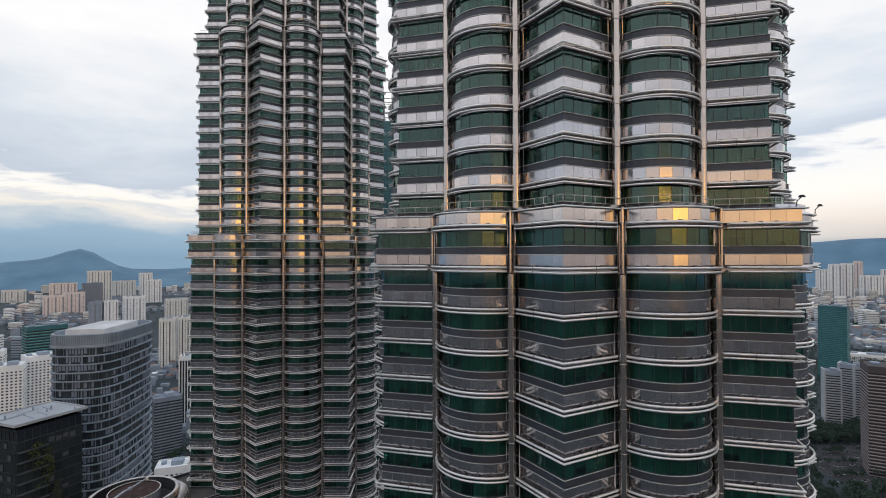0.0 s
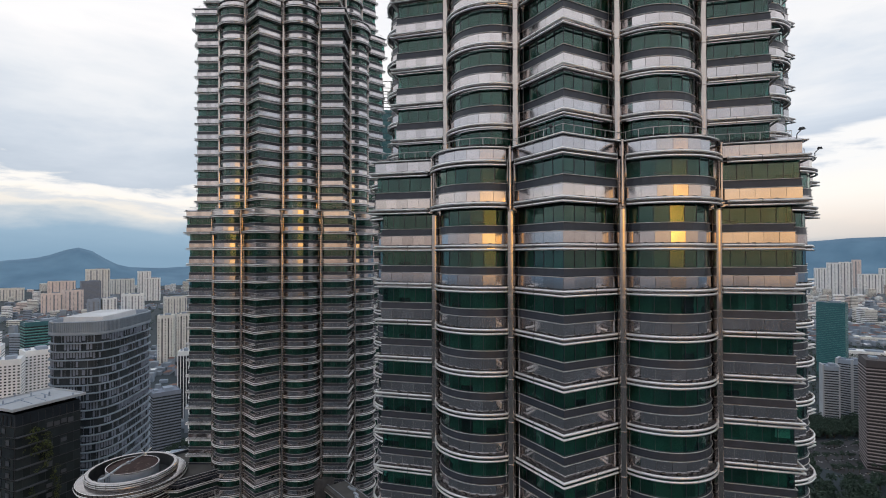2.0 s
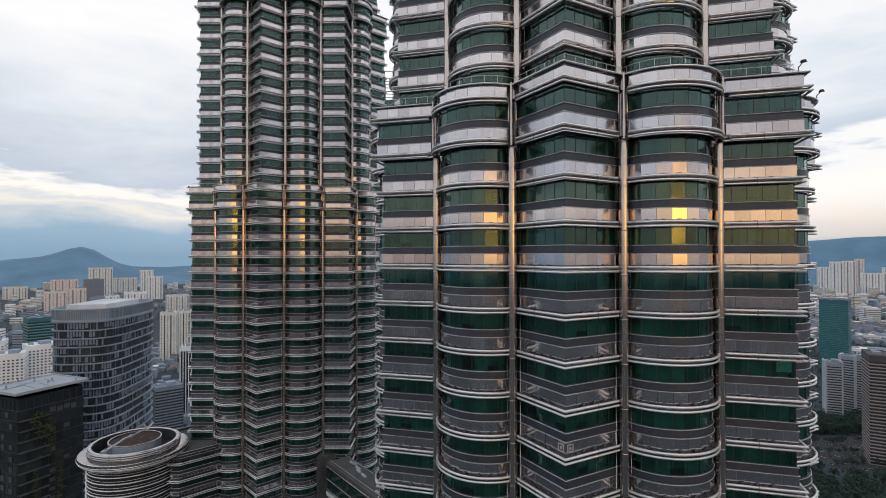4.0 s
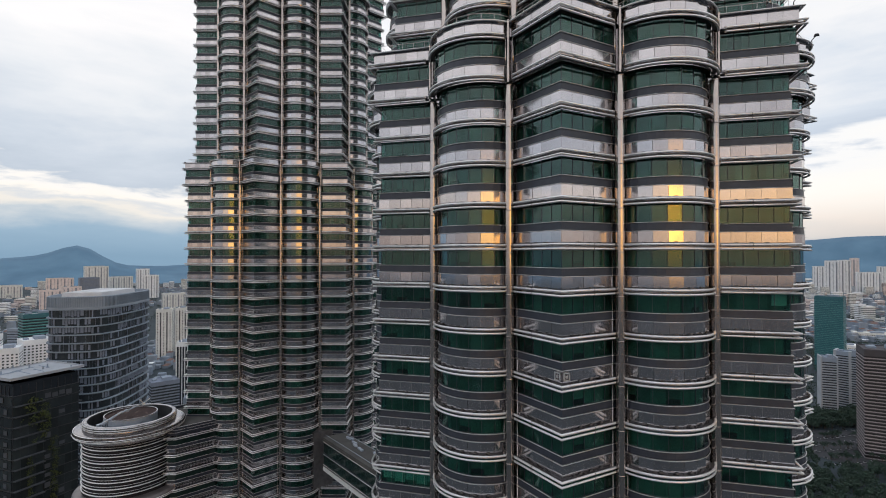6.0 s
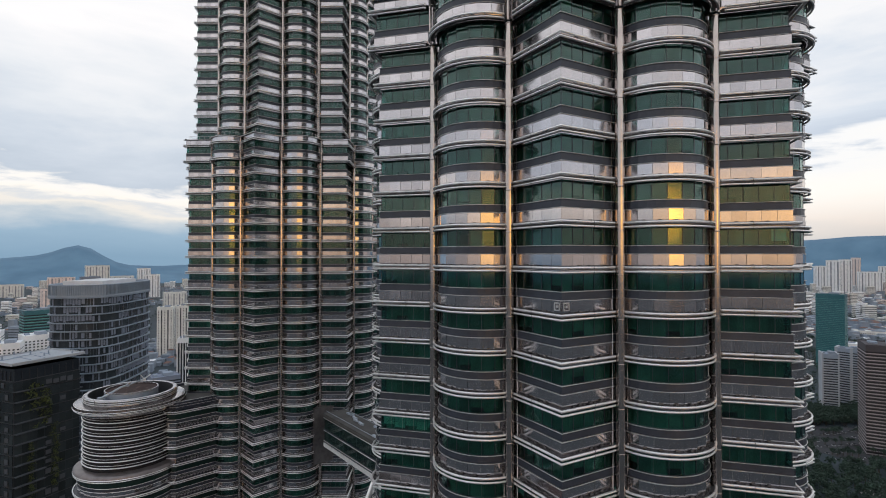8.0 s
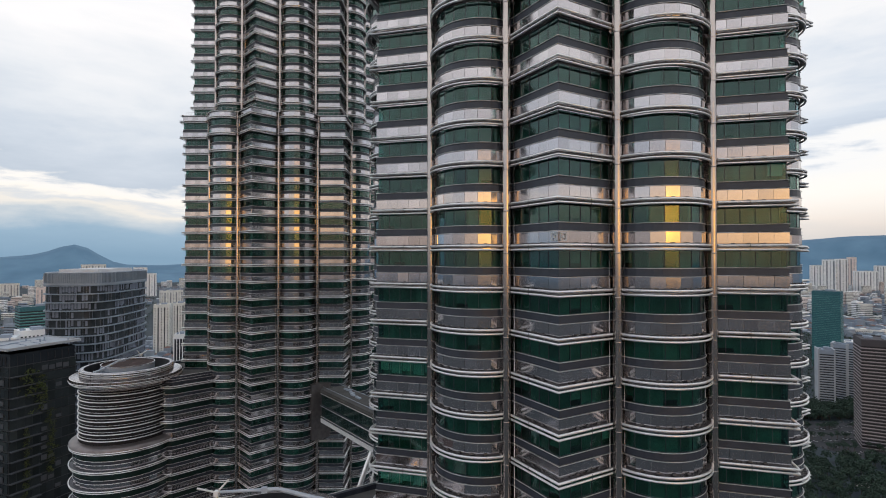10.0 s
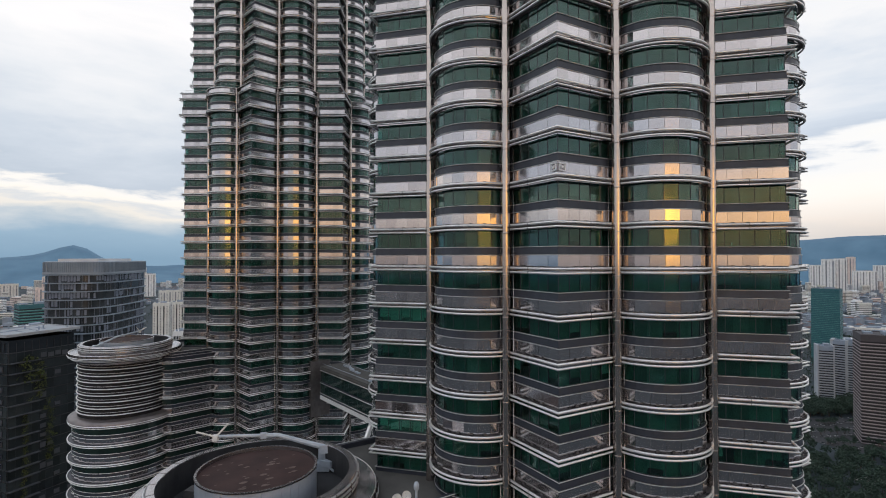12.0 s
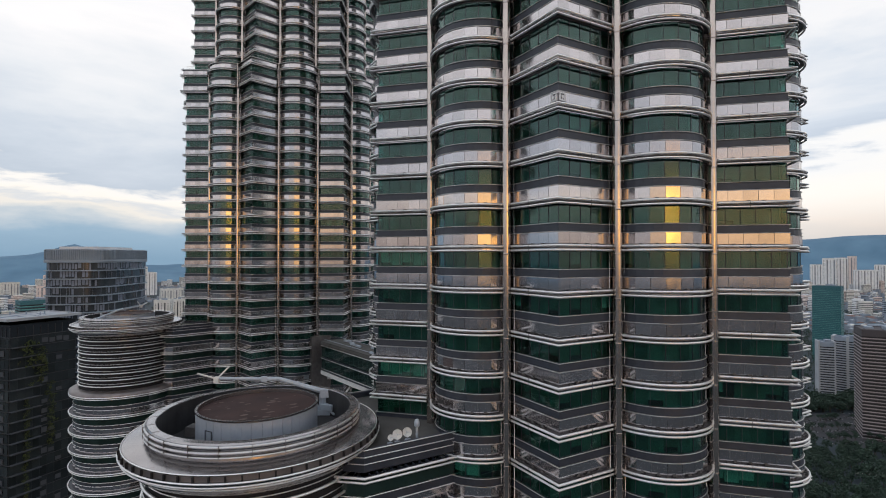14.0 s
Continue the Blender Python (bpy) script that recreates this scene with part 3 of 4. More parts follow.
def annex(centre, turn, label, up):
    """turn: the direction of the tower that it leans on; up: how much higher it stands."""
    ax = thing("annex_tower", label, "tower", pose(*centre, .9 + up, 0, 0, turn), "annex towers")
    ax.scale = (.955, .955, 1)
    z = 166.3
    while z > 3:
        put("annex_storey", ANNEX_STOREY, ax, "", pose(0, 0, z))
        z -= 4.05
    me = Mesh()                                          # ledge at the foot of the neck
    me.lathe([(11.75, 166.2), (11.75, 167.0), (11.2, 167.3), (9.9, 167.5)], 64)
    me.part("neck_ledge", RIM, ax, "", True)
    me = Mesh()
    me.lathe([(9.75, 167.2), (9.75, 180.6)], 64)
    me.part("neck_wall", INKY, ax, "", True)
    for k in range(8):
        me = Mesh()
        torus(me, 10.05, 178.2 - 1.40 * k, .13, 64, 8)
        torus(me, 9.95, 178.75 - 1.40 * k, .05, 64, 6)
        me.part("neck_rail", TUBE, ax, "", True)
    me = Mesh()                                          # outer rim: two tubes joined by cells, and the sloping skirt
    torus(me, 11.68, 181.38, .055)
    torus(me, 11.90, 180.80, .085)
    torus(me, 11.75, 180.45, .08)
    torus(me, 11.3, 180.1, .09)
    torus(me, 10.7, 179.6, .10)
    me.part("rim_tube", TUBE, ax, "", True)
    me = Mesh()
    for k in range(60):
        a = 2 * math.pi * k / 60
        me.box((11.80 * math.cos(a), 11.80 * math.sin(a), 181.08), (.20, .10, .50), a)
    tagged(me.part("rim_bracket", INKY, ax), kind="stuff")
    me = Mesh()
    for k in range(24):                                  # joints of the coping and the tubes on it
        a = 2 * math.pi * k / 24
        me.box((9.34 * math.cos(a), 9.34 * math.sin(a), 183.005), (.66, .03, .03), a), me.box((9.9 * math.cos(a), 9.9 * math.sin(a), 182.4), (.23, .03, 1.0), a)
    tagged(me.part("coping_joint", SHELF, ax), kind="stuff")
    me = Mesh()
    me.lathe([(11.69, 180.7), (11.69, 181.3)], 72)
    me.part("rim_back", RIM, ax)
    me = Mesh()
    me.lathe([(9.8, 179.0), (10.8, 179.5), (11.5, 180.4), (11.62, 181.2), (11.6, 181.40)], 72)
    me.lathe([(11.6, 181.40), (10.8, 181.52), (9.74, 181.66)], 96)
    me.part("skirt_roof", SKIRT, ax, "", True)
    me = Mesh()
    me.lathe([(9.74, 181.6), (9.74, 182.85), (9.66, 183.0), (9.0, 183.0), (8.95, 182.9)], 72)
    me.part("well_coping", COPING, ax)
    me = Mesh()
    torus(me, 9.86, 182.75, .11)
    torus(me, 9.89, 182.32, .11)
    torus(me, 9.89, 181.95, .08)
    me.part("coping_tube", SILL, ax, "", True)
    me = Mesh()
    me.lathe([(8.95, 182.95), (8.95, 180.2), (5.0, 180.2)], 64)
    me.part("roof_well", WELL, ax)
    drum = Mesh()
    n = 40
    for k in range(n):
        a, b = 2 * math.pi * k / n, 2 * math.pi * (k + .97) / n
        p, q = Vector((5.7 * math.cos(a), 5.7 * math.sin(a))), Vector((5.7 * math.cos(b), 5.7 * math.sin(b)))
        slab_between(drum, p, q, 180.2, 183.4, .1, 0)
    dr = drum.part("plant_drum", DRUM, ax)
    me = Mesh()
    me.lathe([(5.55, 180.2), (5.55, 183.36), (5.76, 183.36), (5.76, 183.5), (5.52, 183.5), (5.52, 183.1)], 60)
    me.part("drum_coping", COPING, dr)
    me = Mesh()
    me.lathe([(5.54, 183.12), (.05, 183.2)], 48)
    me.part("drum_roof", RUST, dr)
    rnd = random.Random(5)
    me = Mesh()
    for k in range(34):                                   # dried puddle marks
        r, a = 5.0 * math.sqrt(rnd.random()), rnd.random() * 6.28
        cx, cy, w = r * math.cos(a), r * math.sin(a), .07 + .26 * rnd.random() ** 2
        ring = [(cx + w * (1 + .5 * rnd.random()) * math.cos(t) * 1.4, cy + w * (.7 + .5 * rnd.random()) * math.sin(t), 183.215 + .002 * (k % 3)) for t in [6.283 * j / 9 for j in range(9)]]
        me.add(ring, [tuple(range(9))])
    tagged(me.part("roof_patch", STAIN, dr), kind="stuff")
    me = Mesh()
    a0 = radians(-turn - 118)
    for dx, dz, w, h in ((-.42, 0, .06, 1.1), (.42, 0, .06, 1.1), (0, .55, .9, .06)):
        c = Vector((5.74, dx, 181.9 + dz))
        me.box((5.74 * math.cos(a0) - dx * math.sin(a0), 5.74 * math.sin(a0) + dx * math.cos(a0), 181.9 + dz), (.06, w, h), a0)
    me.part("drum_hatch", DARK, dr)
    me = Mesh()                                           # ducts and plant in the well
    for k in range(16):
        a, r = rnd.random() * 6.28, 6.5 + 1.8 * rnd.random()
        h = .3 + .9 * rnd.random()
        me = Mesh()
        me.box((r * math.cos(a), r * math.sin(a), 180.2 + h / 2), (.5 + rnd.random(), .4 + 1.2 * rnd.random(), h), a, 0, .9)
        me.part("well_duct", SHELF, ax)
    return ax


NEAR_A, FAR_A = (-17.66, 48.8), (-74.02, 119.6)


def bearing(a, b):
    return math.degrees(math.atan2(b[1] - a[1], b[0] - a[0]))


annex(NEAR_A, bearing(NEAR_A, NEAR_C), "round steel-banded annex tower with an open roof well", 0)
annex(FAR_A, bearing(FAR_A, FAR_C), "round steel-banded annex tower beside the twin skyscraper", FAR_UP)


def link_block(a, c, label, up=0.0):
    """The block of storeys between an annex and its tower."""
    ob = thing("link_block", label, "building", pose(*a, up, 0, 0, bearing(a, c)), "link blocks")
    half = [(4.6, 6.9), (6.9, 9.0), (14.5, 9.1), (22.0, 9.1)]

    def ring(d, z):
        pts = [(x + (0 if k > 1 else -d * .3), y + d) for k, (x, y) in enumerate(half)]
        return [(x, y, z) for x, y in pts] + [(x, -y, z) for x, y in reversed(pts)]

    def pipe(me, d, z, r, mi=0):
        me.sweep([ring(d + r * math.cos(t), z + r * math.sin(t)) for t in [2 * math.pi * k / 6 for k in range(6)]], mi, True, True)
    z = 179.2
    me = Mesh()
    pipe(me, .97, .12, .125, 2), pipe(me, .9, -.3, .105, 2)
    me.strip(ring(.88, -.06), ring(0, -.06), 1)
    for k in range(20):
        for s in (-1, 1):
            me.box((7.2 + .72 * k, s * 9.6, .15), (.09, .5, .34), 0, 1)
    me.strip(ring(0, -.06), ring(0, -1.85), 0)
    me.strip(ring(.1, -1.85), ring(.1, -2.66), 1)
    pipe(me, .17, -1.88, .045, 2), pipe(me, .2, -2.67, .05, 2)
    me.strip(ring(.16, -2.68), ring(.16, -4.1), 3)
    data = me.data("link_storey", [LITE_GLASS, DARK, TUBE, STEEL])
    while z > 3:
        put("link_storey", data, ob, "", pose(0, 0, z))
        z -= 4.0
    me = Mesh()
    me.sweep([ring(.16, 179.5), ring(.16, 180.75), ring(.3, 180.8), ring(.16, 180.85), ring(.1, 181.4), ring(-.3, 181.4), ring(-.3, 180.4)])
    me.part("parapet", DARK, ob)
    me = Mesh()
    pipe(me, .2, 181.42, .05), pipe(me, .22, 180.8, .05), pipe(me, .2, 180.2, .04)
    me.part("parapet_rail", TUBE, ob)
    me = Mesh()
    me.add(ring(-.1, 180.8), [tuple(range(8))])
    me.part("terrace", ROOF, ob)
    return ob


link_block(NEAR_A, NEAR_C, "low dark link building with steel-tube bands and roof terrace")
link_block(FAR_A, FAR_C, "low dark link building with steel-tube bands below the tower", FAR_UP)


# ======== the two-storey bridge between the towers ========
def sky_bridge():
    ang = bearing(NEAR_C, FAR_C)
    br = thing("sky_bridge", "two-storey dark glazed footbridge with a pale underside beam", "bridge", pose(*NEAR_C, .5, 0, 0, ang))
    x0, x1, w = 27.5, 71.7, 2.7
    L = x1 - x0
    xc = (x0 + x1) / 2
    me = Mesh()
    me.box((xc, 0, 177.0), (L, 2 * w + .5, .35))
    me.box((xc, w + .15, 176.5), (L, .25, .5)), me.box((xc, -w - .15, 176.5), (L, .25, .5))
    me.part("bridge_roof", ROOF, br)
    me = Mesh()
    me.box((xc, 0, 173.1), (L, 2 * w + .2, .5))
    me.part("middle_deck", DARK, br)
    me = Mesh()
    me.box((xc, 0, 169.9), (L, 2 * w + .1, 1.0))
    me.part("bridge_floor", DARK, br)
    for s in (-1, 1):
        me = Mesh()
        me.box((xc, s * (w + .16), 169.6), (L, .22, .9))
        me.part("edge_beam", WHITE, br)
        for zz in (171.7, 174.8):
            n = 22
            for k in range(n):
                me = Mesh()
                me.box((x0 + L * (k + .5) / n, s * w, zz), (L / n - .12, .05, 2.5))
                me.part("bridge_pane", LITE_GLASS, br)
        me = Mesh()
        for zz in (170.6, 173.1, 176.1):
            me.tube((x0, s * (w + .2), zz), (x1, s * (w + .2), zz), .09, 6)
        me.part("bridge_rail", TUBE, br)
    me = Mesh()
    rnd = random.Random(9)
    for k in range(14):
        me.box((x0 + L * rnd.random(), (rnd.random() - .5) * 3.6, 177.35), (.6 + 1.4 * rnd.random(), .5, .4))
    for s in (-1, 1):
        me.tube((x0, s * 2.2, 177.6), (x1, s * 2.2, 177.6), .05, 5)
    me.part("roof_plant", GREYPAINT, br)
    for e in (-1, 1):
        for s in (-1, 1):
            me = Mesh()
            me.tube((xc, s * 1.2, 169.4), (xc + e * 25.5, s * 3.2, 120.0), .55, 10)
            me.part("support_leg", TUBE, br, "", True)
    for e, x in ((1, 27.5), (-1, 104.45 - 27.5)):
        me = Mesh()
        me.box((x, 0, 171.2), (7.0, 9.0, 13.6))
        me.part("bridge_portal", SHELF, br)
    return br


sky_bridge()


# ======== things on the roofs ========
def dish_antenna(x, y, z, r, yaw, tilt, label):
    ob = thing("dish_antenna", label, "antenna", pose(x, y, z, 0, 0, yaw), "dish antennas")
    me = Mesh()
    prof = [(r * k / 6, .22 * r * (k / 6) ** 2) for k in range(7)]
    me.lathe([(max(a, .01), b) for a, b in prof] + [(r + .02, .24 * r), (r * .98, .19 * r)] + [(max(a, .01), b - .03) for a, b in reversed(prof[:6])], 20)
    me.part("dish", WHITE, ob, "", True, pose(0, 0, r + .35, tilt))
    me = Mesh()
    me.tube((0, .1, 0), (0, .1, r + .3), .05, 8), me.box((0, .1, .04), (.5, .5, .08))
    me.part("mast", GREYPAINT, ob)
    me = Mesh()
    for k in range(3):
        a = 2.09 * k
        me.tube((r * .9 * math.cos(a), r * .9 * math.sin(a), .2 * r), (0, 0, r * .75), .012, 4)
    me.tube((0, 0, r * .68), (0, 0, r * .85), .05, 6)
    me.part("feed", GREYPAINT, ob, "", False, pose(0, 0, r + .35, tilt))
    return ob


dish_antenna(-4.40, 48.3, 180.8, .45, 10, 78, "round white dish antenna on the roof terrace")
dish_antenna(-3.50, 49.0, 180.8, .43, -5, 78, "round white dish antenna beside its twin")
dish_antenna(-5.00, 47.9, 180.8, .27, 20, 70, "small white dish antenna on a low mast")


def vent_hood(x, y, z):
    ob = thing("vent_hood", "white weathered roof vent with a domed cap", "vent", pose(x, y, z))
    me = Mesh()
    me.lathe([(.12, 0), (.12, 1.4), (.10, 1.45)], 14)
    me.part("pipe", GREYPAINT, ob, "", True)
    me = Mesh()
    me.lathe([(.22, 1.2), (.27, 1.3), (.27, 1.6), (.18, 1.9), (.02, 1.96)], 16)
    me.part("cap", GREYPAINT, ob, "", True)


vent_hood(-2.60, 49.3, 180.8)


def cleaning_crane(label, at):
    """The window-cleaning machine whose arm lies over the roof well."""
    ob = thing("cleaning_crane", label, "crane", at, "cleaning cranes")
    me = Mesh()
    me.box((0, 0, .35), (1.8, 1.5, .5)), me.box((0, 0, .75), (1.3, 1.1, .35))
    me.part("carriage", GREYPAINT, ob)
    me = Mesh()
    me.tube((0, 0, .8), (0, 0, 2.2), .42, 12)
    me.part("turret", GREYPAINT, ob)
    me = Mesh()
    me.box((.15, -.1, 2.35), (.95, .85, .85), .3, 0, .85)
    me.part("cab", GREYPAINT, ob)
    me = Mesh()
    a, b, c, d = (0, 0, 2.5), (-4.6, -.6, 4.0), (-6.1, -.9, 4.05), (-10.6, -2.3, 4.45)
    me.tube(a, b, .30, 8, 0, .23), me.tube(b, c, .23, 8)
    me.part("lower_arm", GREYPAINT, ob)
    me = Mesh()
    me.tube(c, d, .20, 8, 0, .15), me.box(c, (.6, .5, .55), .3)
    me.part("upper_arm", GREYPAINT, ob)
    me = Mesh()
    me.tube((-10.6, -2.3, 4.4), (-12.4, -2.9, 5.1), .10, 6), me.tube((-10.6, -2.3, 4.4), (-9.5, -1.9, 5.6), .10, 6)
    me.box((-10.6, -2.3, 4.3), (.5, .5, .6))
    me.part("spreader", WHITE, ob)
    me = Mesh()
    me.box((.6, -.5, .95), (1.5, .7, .6), -.4), me.tube((.3, -.4, .9), (1.5, -1.1, .3), .12, 6)
    me.part("cradle", GREYPAINT, ob)


cleaning_crane("grey window-cleaning crane with a long folded arm", pose(-13.25, 56.0, 181.1))
cleaning_crane("grey window-cleaning crane on the roof beside the twin skyscraper", pose(FAR_A[0] - 3.0, FAR_A[1] - 6.4, 181.1 + FAR_UP, 0, 0, -122))


# ======== ground, distance and the city ========
# EARTH and LEAF lean blue, with some city haze put into the colour
EARTH = surface("city_ground", (.016, .028, .036), (.034, .050, .062), 0.012, 0.9, 0, 0.0, 14)
ASPHALT = surface("asphalt", (.022, .023, .028), (.042, .043, .049), 0.06, 0.85, 0, 0.1, 20)
PAVING = surface("pale_paving", (.20, .19, .18), (.30, .29, .27), 0.05, 0.85, 0, 0.1, 20)
LEAF = surface("tree_leaves", (.016, .036, .026), (.036, .068, .046), 0.15, 0.75, 0, 0.1, 9, 0.35, 0.2, True)
BARK = surface("bark", (.06, .045, .035), (.10, .08, .06), 2, 0.9)


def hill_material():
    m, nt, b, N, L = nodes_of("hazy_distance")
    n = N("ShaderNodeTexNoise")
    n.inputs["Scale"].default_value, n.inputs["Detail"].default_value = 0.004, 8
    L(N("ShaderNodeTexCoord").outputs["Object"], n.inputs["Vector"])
    # blue distance haze painted into the colour; the hills also glow with it
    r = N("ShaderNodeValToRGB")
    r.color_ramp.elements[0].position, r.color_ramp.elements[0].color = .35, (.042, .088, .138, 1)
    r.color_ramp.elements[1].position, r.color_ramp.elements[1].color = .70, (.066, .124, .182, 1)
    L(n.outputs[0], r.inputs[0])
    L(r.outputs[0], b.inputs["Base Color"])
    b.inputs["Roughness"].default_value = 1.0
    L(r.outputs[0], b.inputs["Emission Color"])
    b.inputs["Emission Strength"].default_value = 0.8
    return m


HILL = hill_material()


def land():
    me = Mesh()
    n = 96
    prof = [(0.01, 0), (60, 0), (250, 0), (700, 0), (1500, 0), (3000, 0), (3700, 0), (4100, 18)]
    me.lathe(prof[::-1], n)
    tagged(me.part("ground", EARTH), "dark green and grey city ground", "ground", "", "structure")
    me = Mesh()
    rows = []
    for r, z in ((4080, 10), (4300, 40), (4500, 70), (4650, 100), (4800, 120), (4900, 110)):
        row = []
        for k in range(360):
            a = 2 * math.pi * k / 360
            p = Vector((math.cos(a) * 3, math.sin(a) * 3, r * .004))
            hill = 26 * noise.noise(p * 1.3) + 12 * noise.noise(p * 3.1) + 6 * noise.noise(p * 9)
            deg = math.degrees(a)
            hill += 150 * math.exp(-((deg - 125.9) / 2.3) ** 2) + 78 * math.exp(-((deg - 130.3) / 3.4) ** 2) + 232 * math.exp(-((deg - 47) / 22) ** 2)
            # past 180 degrees, out of view: kept low so the steel reflects warm sky
            row.append((r * math.cos(a), r * math.sin(a), (z if deg <= 180 else z * .35) + hill * (.3 if deg > 180 else 1.0) * max(0, min(1, (r - 4200) / 500))))
        rows.append(row)
    me.sweep(rows)
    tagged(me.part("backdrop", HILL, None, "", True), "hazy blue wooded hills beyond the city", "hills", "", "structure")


land()


def wall_mat(name, c, per=.0):
    return surface(name, tuple(v * .82 for v in c), tuple(min(v * 1.12, .85) for v in c), 0.08, 0.75, 0, 0.05, 16, per)


# panes of far blocks, paled and blued to paint distance haze into the glass
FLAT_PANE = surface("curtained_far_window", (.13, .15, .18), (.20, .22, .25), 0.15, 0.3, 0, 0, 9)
PANE_FAR = surface("far_window_glass", (.02, .026, .032), (.05, .06, .07), 0.15, 0.12, 0, 0, 9)
# teal lightened towards blue, for the haze in front of it
TEAL = surface("teal_curtain_wall", (.026, .105, .128), (.042, .140, .165), 0.05, 0.25, 0, 0, 16)
PALE_TEAL = surface("pale_teal_ledge", (.10, .30, .29), (.14, .38, .36), 0.05, 0.4, 0, 0, 16)
INK = wall_mat("dark_frame_metal", (.038, .042, .050))
# city wall paints, cooled and paled so their colour carries some distance haze
CREAM, PEACH, PALE, GREY, BLUEGREY, DIM = (wall_mat(n, c) for n, c in (
    ("cream_render", (.66, .66, .635)), ("peach_render", (.68, .59, .56)), ("white_render", (.76, .80, .84)), ("grey_render", (.24, .29, .36)),
    ("blue_grey_cladding", (.17, .20, .26)), ("brown_grey_cladding", (.06, .054, .062))))
MAUVE = wall_mat("mauve_concrete", (.31, .28, .30))
RIB = wall_mat("pale_grey_concrete", (.34, .37, .41))
TILE = wall_mat("terracotta_roof", (.17, .10, .085))


def block(name, label, x, y, w, d, h, turn, wall, glass=None, ledge=None, storey=3.4, bay=3.6, rows="grid", group="", crown=True, deep=.22, ribs=0):
    """A slab of flats or offices: walls, storey ledges, windows set in them, roof parapet and plant room."""
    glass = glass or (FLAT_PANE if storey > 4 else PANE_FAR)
    ob = thing(name, label, "building", pose(x, y, 0, 0, 0, turn), group)
    me = Mesh()
    me.box((0, 0, h / 2), (w, d, h))
    me.part("wall", wall, ob)
    wi, le = Mesh(), Mesh()
    n = max(2, int(h / storey) - 1)
    for k in range(n):
        z = storey * (k + .75)
        if rows == "columns":
            for span, along in ((w, 0), (d, 1)):
                c = max(3, int(span / bay))
                for j in range(c):
                    u = span * ((j + .5) / c - .5)
                    for s in (-1, 1):
                        size = span / c * (.42 if j % 2 else .26)
                        wi.box((u, s * d / 2, z) if along == 0 else (s * w / 2, u, z), (size, .16, storey * (.92 if j % 2 else .5)) if along == 0 else (.16, size, storey * (.92 if j % 2 else .5)))
        if rows == "strip":
            band = Mesh()
            band.box((0, 0, z), (w + .12, d + .12, storey * .5))
            band.part("window_band", glass, ob)
        for s in (-1, 1):
            if rows == "grid":
                for span, along in ((w, 0), (d, 1)):
                    c = max(2, int(span / bay))
                    for j in range(c):
                        u = span * ((j + .5) / c - .5)
                        if along == 0:
                            wi.box((u, s * d / 2, z), (span / c * .5, .14, storey * .46))
                        else:
                            wi.box((s * w / 2, u, z), (.14, span / c * .5, storey * .46))
        if rows not in ("fins", "columns"):
            le.box((0, 0, z - storey * .36), (w + .5, d + .5, deep))
    if rows == "fins":
        wi.box((0, 0, h * .48), (w + .1, d + .1, h * .93))
        c = int(w / 3)
        for j in range(c + 1):
            for s in (-1, 1):
                le.box((w * (j / c - .5), s * (d / 2 + .4), h * .49), (.9, .8, h * .96))
        c = int(d / 3)
        for j in range(c + 1):
            for s in (-1, 1):
                le.box((s * (w / 2 + .4), d * (j / c - .5), h * .49), (.8, .9, h * .96))
    if wi.v:
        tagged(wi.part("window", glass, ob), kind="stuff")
    tagged(le.part("storey_ledge", ledge or wall, ob), kind="stuff")
    for j in range(ribs):
        me = Mesh()
        me.box((w * (j / (ribs - 1) - .5) * .94, 0, h * .5 + 1), (w * .085, d + 2.2, h + 2))
        me.part("upright_slab", RIB, ob)
    if crown:
        me = Mesh()
        for s in (-1, 1):
            me.box((0, s * (d / 2 - .2), h + .5), (w, .4, 1.0)), me.box((s * (w / 2 - .2), 0, h + .5), (.4, d - .8, 1.0))
        me.part("roof_parapet", wall, ob)
        me = Mesh()
        me.box((w * .12, 0, h + 1.8), (w * .35, d * .45, 3.6)), me.box((-w * .3, d * .1, h + 1.0), (w * .15, d * .25, 2.0))
        me.part("plant_room", GREY, ob)
    return ob


block("apartment_block", "cream block of flats with dark window columns", -602, 1090, 30, 22, 105, 20, CREAM, storey=3.4, bay=5.6, rows="columns")
block("apartment_block", "cream block of flats with dark window columns", -587, 1130, 28, 22, 104, 39, CREAM, storey=3.4, bay=5.6, rows="columns")
block("office_block", "dark tower with white upright fins", -365, 708, 14, 18, 101, 18, PALE, storey=3.4, bay=3.6, rows="fins")
block("office_block", "teal glass office block", -646, 812, 53, 30, 129, 51, TEAL, glass=PANE_FAR, ledge=PALE_TEAL, storey=4.4, bay=3.6, rows="strip", deep=.9)
block("apartment_block", "white block of flats", -493, 569, 27, 25, 118, 32, PALE, storey=3.4, bay=3.6, rows="grid")
block("apartment_block", "white stepped block of flats", -493, 611, 30, 28, 121, 51, PALE, storey=3.4, bay=3.6, rows="grid")
block("apartment_block", "white block of flats", -586, 650, 26, 28, 118, 33, PALE, storey=3.4, bay=3.6, rows="grid")
block("office_block", "blue-grey glass office block", -339, 611, 30, 26, 72, 41, BLUEGREY, storey=3.4, bay=3.6, rows="strip")
block("apartment_block", "low pale terrace of shops", -234, 434, 26, 20, 63, 19, PALE, storey=3.4, bay=3.6, rows="grid")
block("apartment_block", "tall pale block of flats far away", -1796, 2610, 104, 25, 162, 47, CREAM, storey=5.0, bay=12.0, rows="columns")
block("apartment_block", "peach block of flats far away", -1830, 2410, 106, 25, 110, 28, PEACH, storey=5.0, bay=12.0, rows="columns")
